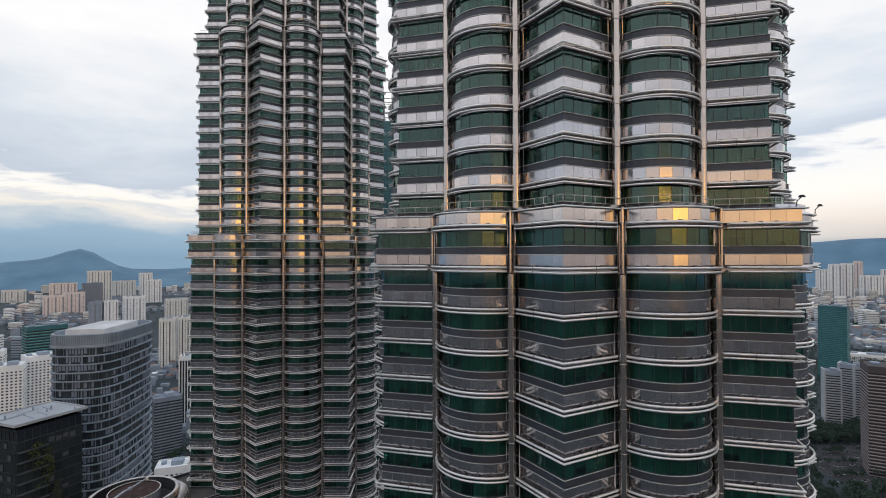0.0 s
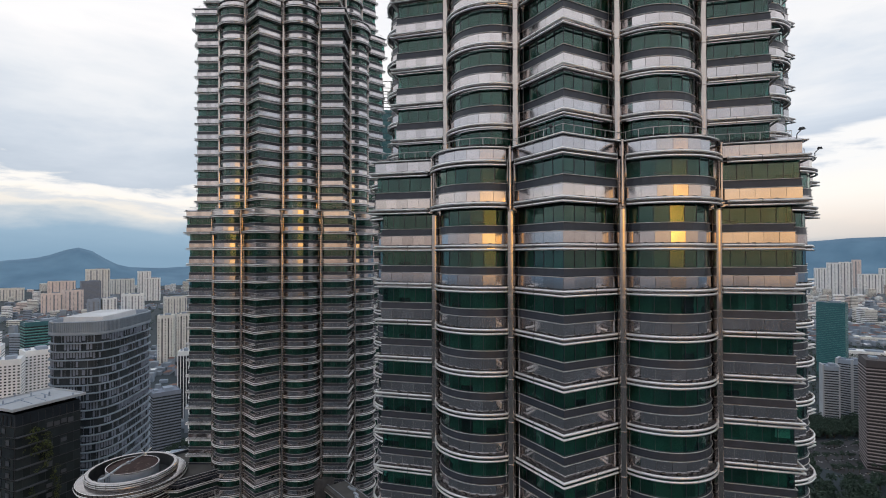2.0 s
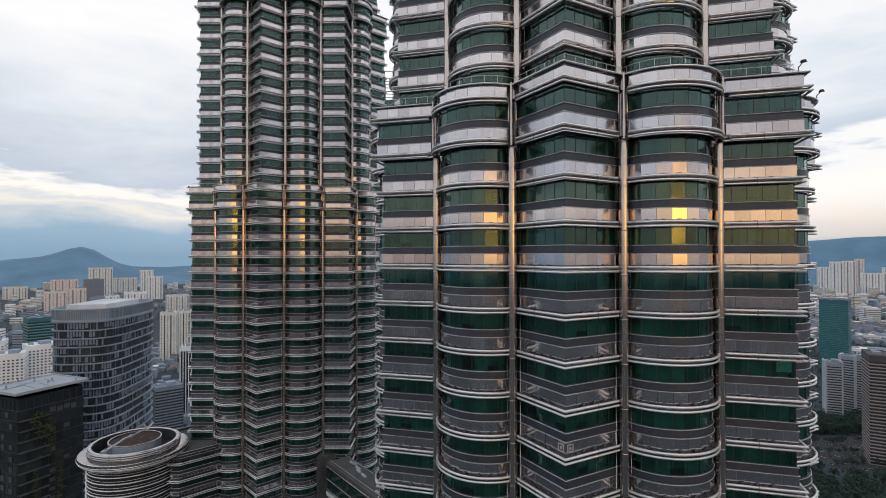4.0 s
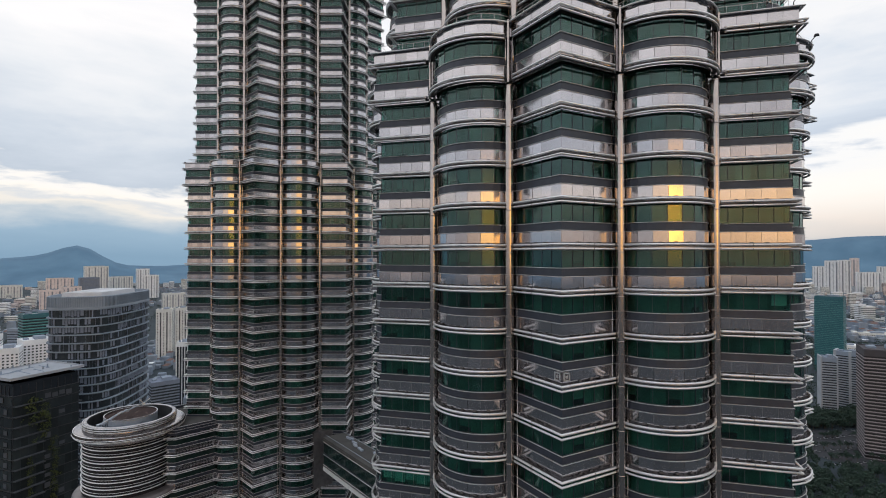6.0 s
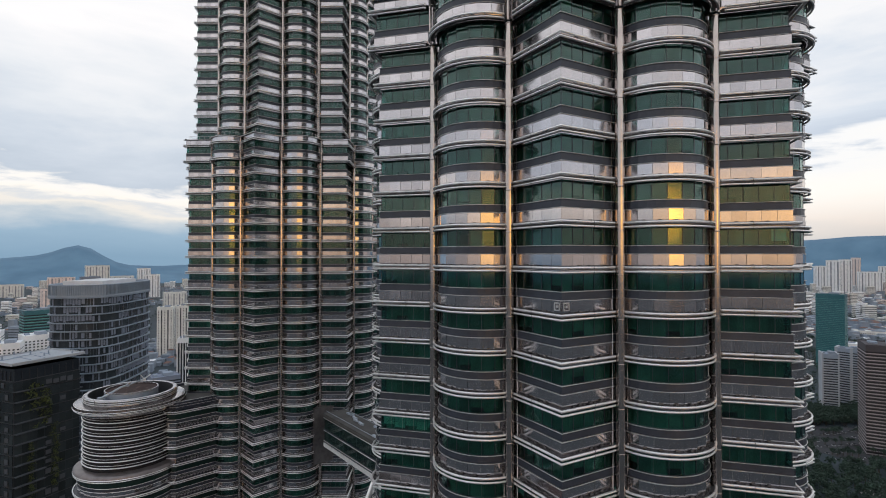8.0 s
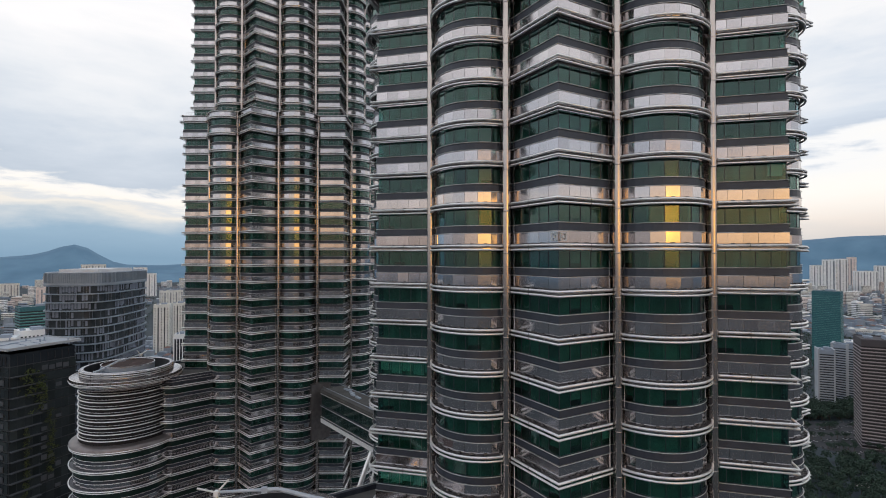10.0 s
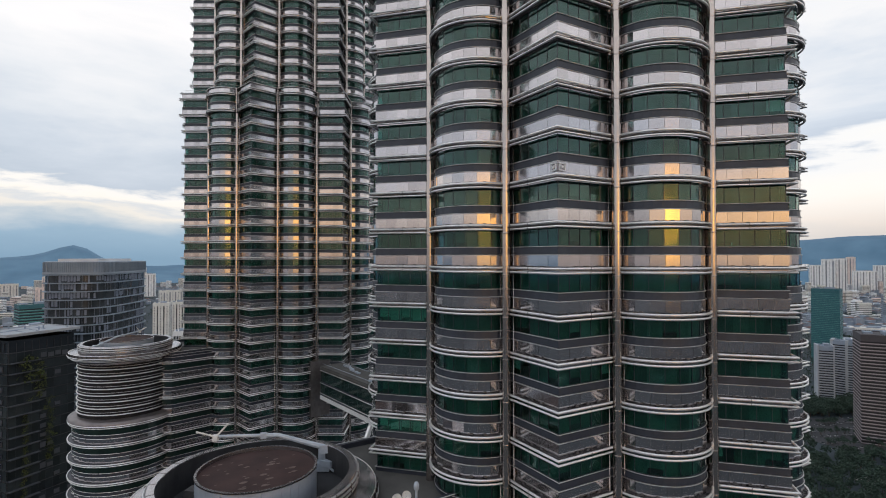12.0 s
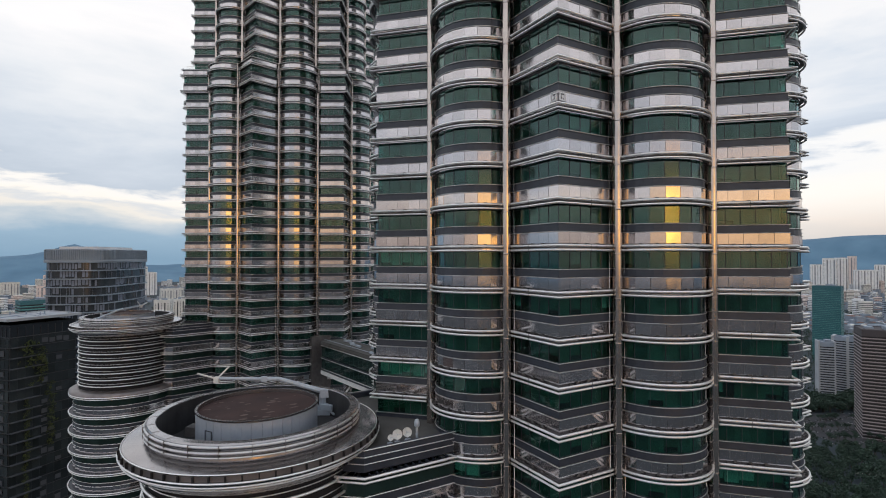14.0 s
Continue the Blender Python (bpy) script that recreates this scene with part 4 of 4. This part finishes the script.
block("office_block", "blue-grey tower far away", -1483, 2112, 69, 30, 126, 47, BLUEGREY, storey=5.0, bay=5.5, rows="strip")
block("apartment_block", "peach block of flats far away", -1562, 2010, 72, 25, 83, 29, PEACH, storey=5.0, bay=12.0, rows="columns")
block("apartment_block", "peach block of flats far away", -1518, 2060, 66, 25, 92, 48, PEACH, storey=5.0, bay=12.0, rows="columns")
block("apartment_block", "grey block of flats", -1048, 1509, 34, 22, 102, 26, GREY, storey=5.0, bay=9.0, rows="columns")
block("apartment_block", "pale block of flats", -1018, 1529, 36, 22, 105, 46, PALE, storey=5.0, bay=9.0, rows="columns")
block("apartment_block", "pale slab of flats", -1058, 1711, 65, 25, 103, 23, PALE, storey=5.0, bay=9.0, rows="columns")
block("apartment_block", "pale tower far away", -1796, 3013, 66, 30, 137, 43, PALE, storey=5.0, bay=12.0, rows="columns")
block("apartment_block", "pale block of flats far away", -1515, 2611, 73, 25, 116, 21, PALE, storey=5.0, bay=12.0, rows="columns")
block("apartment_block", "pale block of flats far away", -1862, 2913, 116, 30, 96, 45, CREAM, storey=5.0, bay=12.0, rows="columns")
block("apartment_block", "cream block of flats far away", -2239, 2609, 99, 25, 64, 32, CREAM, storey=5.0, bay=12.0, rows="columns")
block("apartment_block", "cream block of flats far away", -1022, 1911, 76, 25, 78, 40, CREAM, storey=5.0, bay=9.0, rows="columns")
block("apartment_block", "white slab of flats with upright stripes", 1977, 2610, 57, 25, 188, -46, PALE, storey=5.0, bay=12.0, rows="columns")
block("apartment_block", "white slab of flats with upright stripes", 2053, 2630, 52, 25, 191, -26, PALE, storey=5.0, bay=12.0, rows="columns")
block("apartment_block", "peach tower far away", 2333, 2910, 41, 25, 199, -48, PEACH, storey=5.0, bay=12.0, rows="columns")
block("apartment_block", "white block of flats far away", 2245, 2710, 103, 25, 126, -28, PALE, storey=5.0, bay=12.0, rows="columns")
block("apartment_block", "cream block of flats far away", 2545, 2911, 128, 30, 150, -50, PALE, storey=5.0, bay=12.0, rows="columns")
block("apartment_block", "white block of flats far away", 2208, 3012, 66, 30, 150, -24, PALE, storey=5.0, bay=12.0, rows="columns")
block("office_block", "teal netted tower under construction", 730, 969, 44, 30, 142, -46, TEAL, glass=TEAL, ledge=PALE_TEAL, storey=3.4, bay=3.6, rows="strip", deep=.35)
block("apartment_block", "pale grey block of flats with upright slabs", 529, 708, 19, 20, 80, -25, GREY, ledge=RIB, storey=3.4, bay=3.6, rows="strip", deep=1.0, ribs=2)
block("apartment_block", "grey slab of flats with balconies", 577, 727, 37, 18, 83, -47, GREY, ledge=RIB, storey=3.4, bay=3.6, rows="strip", deep=1.0, ribs=3)
block("office_block", "brown-grey striped office tower", 488, 562, 51, 40, 118, -29, DIM, glass=SLOT, ledge=MAUVE, storey=3.6, bay=3.6, rows="strip", deep=1.15)
block("apartment_block", "long low hall with a pale roof", 945, 1150, 90, 34, 16, -30, PALE, storey=3.4, bay=3.6, rows="grid")
block("apartment_block", "low cream hall beside the park", 1110, 1330, 80, 30, 18, -27, CREAM, storey=3.4, bay=3.6, rows="grid")


def oval_tower():
    ob = thing("oval_office_tower", "grey glass office tower with a rounded plan and pale roof screen", "building", pose(-185.9, 275.1, 5.0, 0, 0, 97.4))
    n = 72

    def ring(k, z, a=28.9, b=16.1):
        out = []
        for i in range(n):
            t = 2 * math.pi * i / n
            c, s = math.cos(t), math.sin(t)
            out.append(((a + k) * math.copysign(abs(c) ** .56, c), (b + k) * math.copysign(abs(s) ** .56, s), z))
        return out
    me = Mesh()
    me.strip(ring(-.5, 0), ring(-.5, 191))
    me.part("curtain_wall", PANE_FAR, ob, "", True)
    for k in range(46):
        z = 190.5 - 4.1 * k
        me = Mesh()
        me.sweep([ring(-.5, z - .3), ring(.45, z - .26), ring(.45, z + .16), ring(-.5, z + .3)])
        me.part("storey_band", LEDGE, ob)
    thin, wide = Mesh(), Mesh()
    rnd = random.Random(3)
    for k in range(46):
        z = 188.45 - 4.1 * k
        r = [Vector(p) for p in ring(-.4, z)]
        mood = 0.0
        for i in range(n):
            p, q = r[i], r[(i + 1) % n]
            e = q - p
            a, c = math.atan2(e.y, e.x), max(1, round(e.length / 1.3))
            if rnd.random() < .3:
                mood = rnd.choice((0, 0, .25, .6, .95))
            for j in range(c):
                m = p.lerp(q, (j + .5) / c)
                if rnd.random() < mood:
                    wide.box((m.x, m.y, z + (.5 if rnd.random() < .5 else 0)), (e.length / c * .72, .12, 2.4 + rnd.random()), a)
                elif rnd.random() < .3:
                    thin.box(m, (.08, .25, 3.5), a)
                elif rnd.random() < .08:
                    thin.box(m, (.55, .5, 3.6), a)
    tagged(thin.part("mullion", BLUEGREY, ob), kind="stuff")
    tagged(wide.part("glass_panel", BLUEGREY, ob), kind="stuff")
    me = Mesh()
    me.sweep([ring(.5, 190.8), ring(.5, 191.6), ring(.1, 191.6), ring(.1, 196.8), ring(-.4, 197.0), ring(-.8, 196.8), ring(-.8, 192)])
    me.part("roof_screen", SCREEN, ob)
    me = Mesh()
    r = [Vector(p) for p in ring(.25, 194.2)]
    for i in range(n):
        p, q = r[i], r[(i + 1) % n]
        e = q - p
        c = max(1, round(e.length / .9))
        for j in range(c):
            me.box(p.lerp(q, j / c), (.18, .3, 4.8), math.atan2(e.y, e.x))
    tagged(me.part("screen_fin", LEDGE, ob), kind="stuff")
    me = Mesh()
    o = ring(-.8, 193.5)
    me.add(o, [tuple(range(n))])
    me.part("roof", GREY, ob)
    me = Mesh()
    me.box((-2, 0, 195.6), (36, 19, 5.4), 0, 0, .97)
    me.part("plant_room", ROOFING, ob)


SCREEN = wall_mat("roof_screen_metal", (.28, .325, .38))
ROOFING = wall_mat("pale_roofing", (.56, .57, .59))
LEDGE = wall_mat("grey_ledge_metal", (.22, .27, .325))
oval_tower()


BLACK_GLASS = surface("black_curtain_glass", (.010, .013, .018), (.022, .028, .036), 0.03, 0.1, 0, 0, 9)


BLACK_PANE = surface("black_window_glass", (.013, .017, .021), (.032, .040, .043), 0.05, 0.08, 0, 0, 9, 0.35, 0.05, True)


OFFICE_ROOF = wall_mat("weathered_roof_metal", (.36, .385, .42))
BALCONY = wall_mat("dark_balcony_edge", (.055, .062, .076))


def dark_office():
    ob = thing("dark_office_block", "dark glass office block with a thin pale overhanging roof", "building")
    P = [Vector(p) for p in ((-171, 200), (-161, 225), (-182, 233), (-192, 208))]

    def ring(k, z):
        c = sum(P, Vector((0, 0))) / 4
        return [(*(p + (p - c).normalized() * k), z) for p in P]
    me = Mesh()
    me.strip(ring(-1.5, 0), ring(-1.5, 171))
    me.part("curtain_wall", BLACK_GLASS, ob)
    for k in range(40):
        me = Mesh()
        z = 166 - 4.2 * k
        me.sweep([ring(-1.5, z - .15), ring(-1.2, z - .15), ring(-1.2, z + .15), ring(-1.5, z + .15)])
        me.part("storey_band", INK, ob)
    me, gl, slab = Mesh(), Mesh(), Mesh()
    rw = random.Random(17)
    r = ring(-1.3, 0)
    for i in range(4):
        p, q = Vector(r[i]).xy, Vector(r[(i + 1) % 4]).xy
        e = (q - p).normalized()
        out, yaw = Vector((e.y, -e.x)), math.atan2((q - p).y, (q - p).x)
        c = int((q - p).length / 2.6)
        for j in range(c):
            me.box((*p.lerp(q, j / c), 85), (.14, .2, 170), yaw)
            for k in range(26):
                z = 163.9 - 4.2 * k
                m, tilt, swing = p.lerp(q, (j + .5) / c) + out * .05, rw.gauss(0, .02), rw.gauss(0, .025)
                w, h = (q - p).length / c * .47, 1.85
                gl.add([(*(m + e * (sx * w) + out * (.2 + sx * swing + sz * tilt)), z + sz * h) for sx, sz in ((-1, -1), (1, -1), (1, 1), (-1, 1))], [(0, 1, 2, 3)])
                if j < .34 * c:
                    o = m + out * .9
                    slab.box((o.x, o.y, z - 1.9), (2 * w + .16, 1.5, .32), yaw)
                elif rw.random() < (.5 if j in (int(c * .55), int(c * .75)) else .10):
                    o = m + out * .35
                    slab.box((o.x, o.y, z - .2 + rw.uniform(-.5, .5)), (1.7 * w, .12, 1.4 + rw.random()), yaw)
    tagged(gl.part("window_pane", BLACK_PANE, ob), kind="stuff")
    tagged(me.part("mullion", INK, ob), kind="stuff")
    tagged(slab.part("balcony_slab", BALCONY, ob), kind="stuff")
    me = Mesh()
    me.sweep([ring(.8, 172.6), ring(.8, 173.7), ring(-.2, 173.8), ring(-.2, 173.2)])
    o = ring(.8, 173.25)
    me.add(o, [(0, 1, 2, 3)])
    me.add(ring(.8, 172.6), [(3, 2, 1, 0)])
    me.part("roof_slab", OFFICE_ROOF, ob)
    me = Mesh()
    rnd = random.Random(3)
    for k in range(12):
        u, v = rnd.random(), rnd.random()
        p = P[0].lerp(P[3], u).lerp(P[1].lerp(P[2], u), v)
        me = Mesh()
        if k % 2:
            me.box((p.x, p.y, 173.9), (.6, .6, 1.4), .6, 0, .8)
            me.part("roof_vent", GREY, ob)
        else:
            c = P[0].lerp(P[2], .5)
            p = p.lerp(c, .4)
            me.box((p.x, p.y, 173.32), (9, .3, .2), .9 * (k % 4) - .5)
            me.part("roof_seam", GREY, ob)


dark_office()


def low_city():
    """Houses, shops and halls too many to count."""
    rnd = random.Random(21)
    mats = [wall_mat("low_walls", (.23, .27, .32)), TILE, PALE, GREY, wall_mat("grey_roofing", (.24, .28, .32))]
    meshes = [Mesh() for _ in mats]
    for k in range(11500):
        r = 330 + 3500 * rnd.random() ** .8
        # from 9000 on: unseen houses behind the camera, added to brighten panel reflections
        az = radians(rnd.choice((rnd.uniform(112, 142), rnd.uniform(112, 142), rnd.uniform(45, 62), rnd.uniform(45, 62))) if k < 9000 else rnd.uniform(180, 360))
        if az > 3 and r < 700:
            continue
        x, y = r * math.cos(az), r * math.sin(az)
        if math.hypot(x + 180, y - 280) < 70 or noise.noise(Vector((x * .003, y * .003, 2))) > .02:
            continue
        if az < 1.3 and r < 1600:
            continue
        w, d = rnd.uniform(8, 26), rnd.uniform(8, 22)
        h = rnd.choice((5, 6, 7, 8, 9, 12, 15)) * (1 if rnd.random() < .9 else 2.2)
        a = rnd.choice((.3, .3 + math.pi / 2)) + rnd.uniform(-.15, .15)
        meshes[0 if rnd.random() < .7 else 3].box((x, y, h / 2), (w, d, h), a)
        kind = rnd.random()
        if kind < .28:
            meshes[1].box((x, y, h + 1.2), (w + 1, d + 1, 2.4), a, 0, .35)
        elif kind < .68:
            meshes[2 if rnd.random() < .3 else 4].box((x, y, h + .3), (w * .9, d * .9, .7), a)
    for nm, label, me, m in zip(("house_walls", "tiled_roofs", "flat_roofs", "hall_walls", "grey_roofs"), ("walls of low grey city houses", "red tiled roofs of the low houses", "pale flat roofs of the low houses", "walls of grey city halls", "grey flat roofs of the low houses"), meshes, mats):
        tagged(me.part(nm, m), label, "houses", "", "stuff")


low_city()


def far_flats():
    """Blocks of flats between the houses and the hills, too far to count."""
    rnd = random.Random(33)
    mats = [PALE, CREAM, PEACH, GREY]
    meshes, wins = [Mesh() for _ in mats], Mesh()
    for k in range(620):
        az = radians(rnd.choice((rnd.uniform(112, 134), rnd.uniform(44, 57))))
        r = rnd.uniform(1500, 4050)
        x, y = r * math.cos(az), r * math.sin(az)
        if noise.noise(Vector((x * .0016, y * .0016, 5))) < -.05:
            continue
        w, d, h = rnd.uniform(14, 40), rnd.uniform(12, 20), rnd.choice((14, 18, 24, 30, 45, 62)) * rnd.uniform(.8, 1.2)
        a = rnd.uniform(-.6, .6)
        meshes[rnd.choice((0, 0, 0, 1, 1, 2, 3))].box((x, y, h / 2), (w, d, h), a)
        for j in range(int(h / 6)):
            wins.box((x, y, 4 + 6 * j), (w * 1.01, d * 1.02, 1.7), a)
    for me, m, nm in zip(meshes, mats, ("white", "cream", "peach", "grey")):
        tagged(me.part("far_flats", m), nm + " blocks of flats in the distance", "flats", "", "stuff")
    tagged(wins.part("far_windows", PANE_FAR), "window rows of the distant flats", "windows", "", "stuff")


far_flats()


def leaf_mass(me, x, y, z, r, rnd, n):
    """A ragged crown: leaf clumps scattered in a few lobes."""
    lobes = [(rnd.gauss(0, .45) * r, rnd.gauss(0, .45) * r, rnd.uniform(-.2, .5) * r, r * rnd.uniform(.35, .6)) for _ in range(6)]
    for _ in range(n):
        lx, ly, lz, lr = rnd.choice(lobes)
        a, b = rnd.uniform(0, 6.283), math.asin(rnd.uniform(-.6, 1))
        q = lr * rnd.uniform(.75, 1.08)
        c = Vector((x + lx + q * math.cos(a) * math.cos(b), y + ly + q * math.sin(a) * math.cos(b), z + lz + q * math.sin(b)))
        s = r * rnd.uniform(.10, .2)
        u = Vector((rnd.gauss(0, 1), rnd.gauss(0, 1), rnd.gauss(0, 1))).normalized()
        v = u.orthogonal().normalized()
        w = u.cross(v)
        me.add([c + v * s, c + w * s, c - v * s, c - w * s, c + u * s * .6], [(0, 1, 4), (1, 2, 4), (2, 3, 4), (3, 0, 4)])


def woods():
    rnd = random.Random(8)
    me, tr = Mesh(), Mesh()
    for k in range(5600):
        az = radians(rnd.choice((rnd.uniform(112, 142), rnd.uniform(46, 62), rnd.uniform(46, 62))))
        r = 300 + 2600 * rnd.random() ** 1.3
        x, y = r * math.cos(az), r * math.sin(az)
        if noise.noise(Vector((x * .003, y * .003, 2))) < -.02 and r > 520 and (az > 1.3 or r > 1600):
            continue
        if math.hypot(x + 190, y - 280) < 60 or (400 < x < 528 and 525 < y < 645):
            continue
        h = rnd.uniform(5, 9)
        leaf_mass(me, x, y, h, h * .75, rnd, 120 if r < 700 else 30)
        tr.tube((x, y, 0), (x, y, h), .35, 5, 0, .15)
    for k in range(420):
        x, y = rnd.uniform(440, 640), rnd.uniform(648, 712)
        h = rnd.uniform(5, 9)
        leaf_mass(me, x, y, h, h * .8, rnd, 90)
        tr.tube((x, y, 0), (x, y, h), .35, 5, 0, .15)
    for k in range(90):                                   # rows between the parked cars
        x, y = rnd.uniform(405, 530), 553 + 34 * rnd.randrange(3) + rnd.gauss(0, 3)
        h = rnd.uniform(3.5, 6)
        leaf_mass(me, x, y, h, h * .7, rnd, 90)
        tr.tube((x, y, 0), (x, y, h), .25, 5, 0, .12)
    tagged(me.part("tree_crowns", LEAF), "dark green crowns of city trees", "trees", "", "stuff")
    tagged(tr.part("tree_trunks", BARK), "brown trunks of the city trees", "trees", "", "stuff")


woods()


def facade_garden():
    """Climbing plants in strips down the dark office block."""
    rnd = random.Random(5)
    ob = thing("facade_garden", "olive-green climbing plants on the dark office block", "plants", pose(-166.0, 212.5, 0, 0, 0, 68))
    for x, z0, z1, w in ((-4.5, 154, 164, 3.0), (-1.5, 146, 160, 1.8), (2.5, 120, 146, 1.2), (-6.5, 95, 140, 1.0)):
        me = Mesh()
        z = z0
        while z < z1:
            leaf_mass(me, x + rnd.gauss(0, .5) * w, .3, z, w, rnd, 40)
            z += w * .7
        tagged(me.part("climber", OLIVE, ob), kind="stuff")


OLIVE = surface("olive_climber_leaves", (.036, .052, .012), (.076, .098, .026), 0.3, 0.75, 0, 0.1, 9, 0.35, 0.2, True)
facade_garden()


# ======== tall netted tower that shows in the gap between the twin towers ========
def netted_tower():
    ob = thing("netted_tower", "tall unfinished tower wrapped in dark teal netting", "building", pose(-34, 312, 0, 0, 0, 6))
    me = Mesh()
    me.box((0, 0, 160), (30, 24, 320))
    me.part("netting", TEAL, ob)
    me = Mesh()
    for k in range(80):
        me.box((0, 0, 4 * k + 2), (30.3, 24.3, .25))
    tagged(me.part("floor_edges", INK, ob), kind="stuff")
    me = Mesh()
    for x in range(-15, 16, 5):
        for y in (-12, 0, 12):
            me.tube((x, y, 320), (x, y, 337), .28, 5)
    for z in (325, 331, 337):
        for y in (-12, 0, 12):
            me.tube((-15, y, z), (15, y, z), .22, 5)
        for x in range(-15, 16, 5):
            me.tube((x, -12, z), (x, 12, z), .2, 5)
    me.part("scaffold", INK, ob)


netted_tower()


# ======== flood lamps on the belt corners ========
def flood_lamp(x, y, z, yaw, label):
    ob = thing("flood_lamp", label, "lamp", pose(x, y, z, 0, 0, yaw), "flood lamps")
    me = Mesh()
    me.tube((0, 0, 0), (0, 0, .6), .045, 6), me.tube((0, 0, .6), (.35, 0, .95), .045, 6), me.box((0, 0, .04), (.3, .3, .08))
    me.part("post", INK, ob)
    me = Mesh()
    me.box((.42, 0, 1.05), (.5, .36, .22), 0, 0, .6)
    me.part("lamp_head", INK, ob)


def on_belt(centre, turn, angle, radius):
    a = radians(turn + angle)
    return centre[0] + radius * math.cos(a), centre[1] + radius * math.sin(a)


for c, t, ang, rad in ((NEAR_C, NEAR_TURN, 45, 28.6), (NEAR_C, NEAR_TURN, 67.5, 27.4), (NEAR_C, NEAR_TURN, -2.2, 27.4), (FAR_C, FAR_TURN, -45, 28.6), (FAR_C, FAR_TURN, 45, 28.6)):
    flood_lamp(*on_belt(c, t, ang, rad), 244.65 if rad > 28 else 244.6, t + ang, "dark flood lamp on a bent post on the belt parapet")


# ======== car park and road below ========
def road_piece(name, label, pts, z, mat):
    me = Mesh()
    me.add([(x, y, z) for x, y in pts], [tuple(range(len(pts)))])
    tagged(me.part(name, mat), label, "road", "", "structure")


road_piece("road", "grey asphalt car park and street", [(398, 585), (425, 535), (470, 520), (530, 560), (525, 640), (440, 650)], .06, ASPHALT)
road_piece("pavement", "pale curved footpath through the park", [(372, 470), (380, 462), (420, 455), (470, 430), (474, 436), (424, 463), (384, 476)], .05, PAVING)


def parked_car():
    ob = thing("parked_car", "small parked car on the asphalt car park", "car", pose(430, 560, .07), "parked cars")
    me = Mesh()
    me.add([(-2.1, -.85, .35), (2.1, -.85, .35), (2.1, .85, .35), (-2.1, .85, .35), (-2.0, -.8, .85), (2.0, -.8, .8), (2.0, .8, .8), (-2.0, .8, .85)],
           [(3, 2, 1, 0), (4, 5, 6, 7), (0, 1, 5, 4), (1, 2, 6, 5), (2, 3, 7, 6), (3, 0, 4, 7)])
    me.part("body", CAR, ob)
    me = Mesh()
    me.box((-.2, 0, 1.13), (2.4, 1.5, .58), 0, 0, .75)
    me.part("cabin", PANE_FAR, ob)
    for x in (-1.3, 1.3):
        for y in (-.8, .8):
            me = Mesh()
            me.tube((x, y - .1, .33), (x, y + .1, .33), .33, 10)
            me.part("wheel", INK, ob)
    return ob


CAR = surface("car_paint", (.10, .10, .11), (.70, .70, .70), 0.004, 0.3, 0.2, 0.0, 4, 0.5)
first_car = parked_car()
rc = random.Random(12)
for k in range(72):
    row, col = divmod(k, 12)
    copy_thing(first_car, pose(412 + 9 * col + rc.uniform(-2, 2), 540 + 17 * row + rc.uniform(-3, 3) + 2 * col, .07, 0, 0, rc.choice((20, 110)) + rc.uniform(-6, 6)))
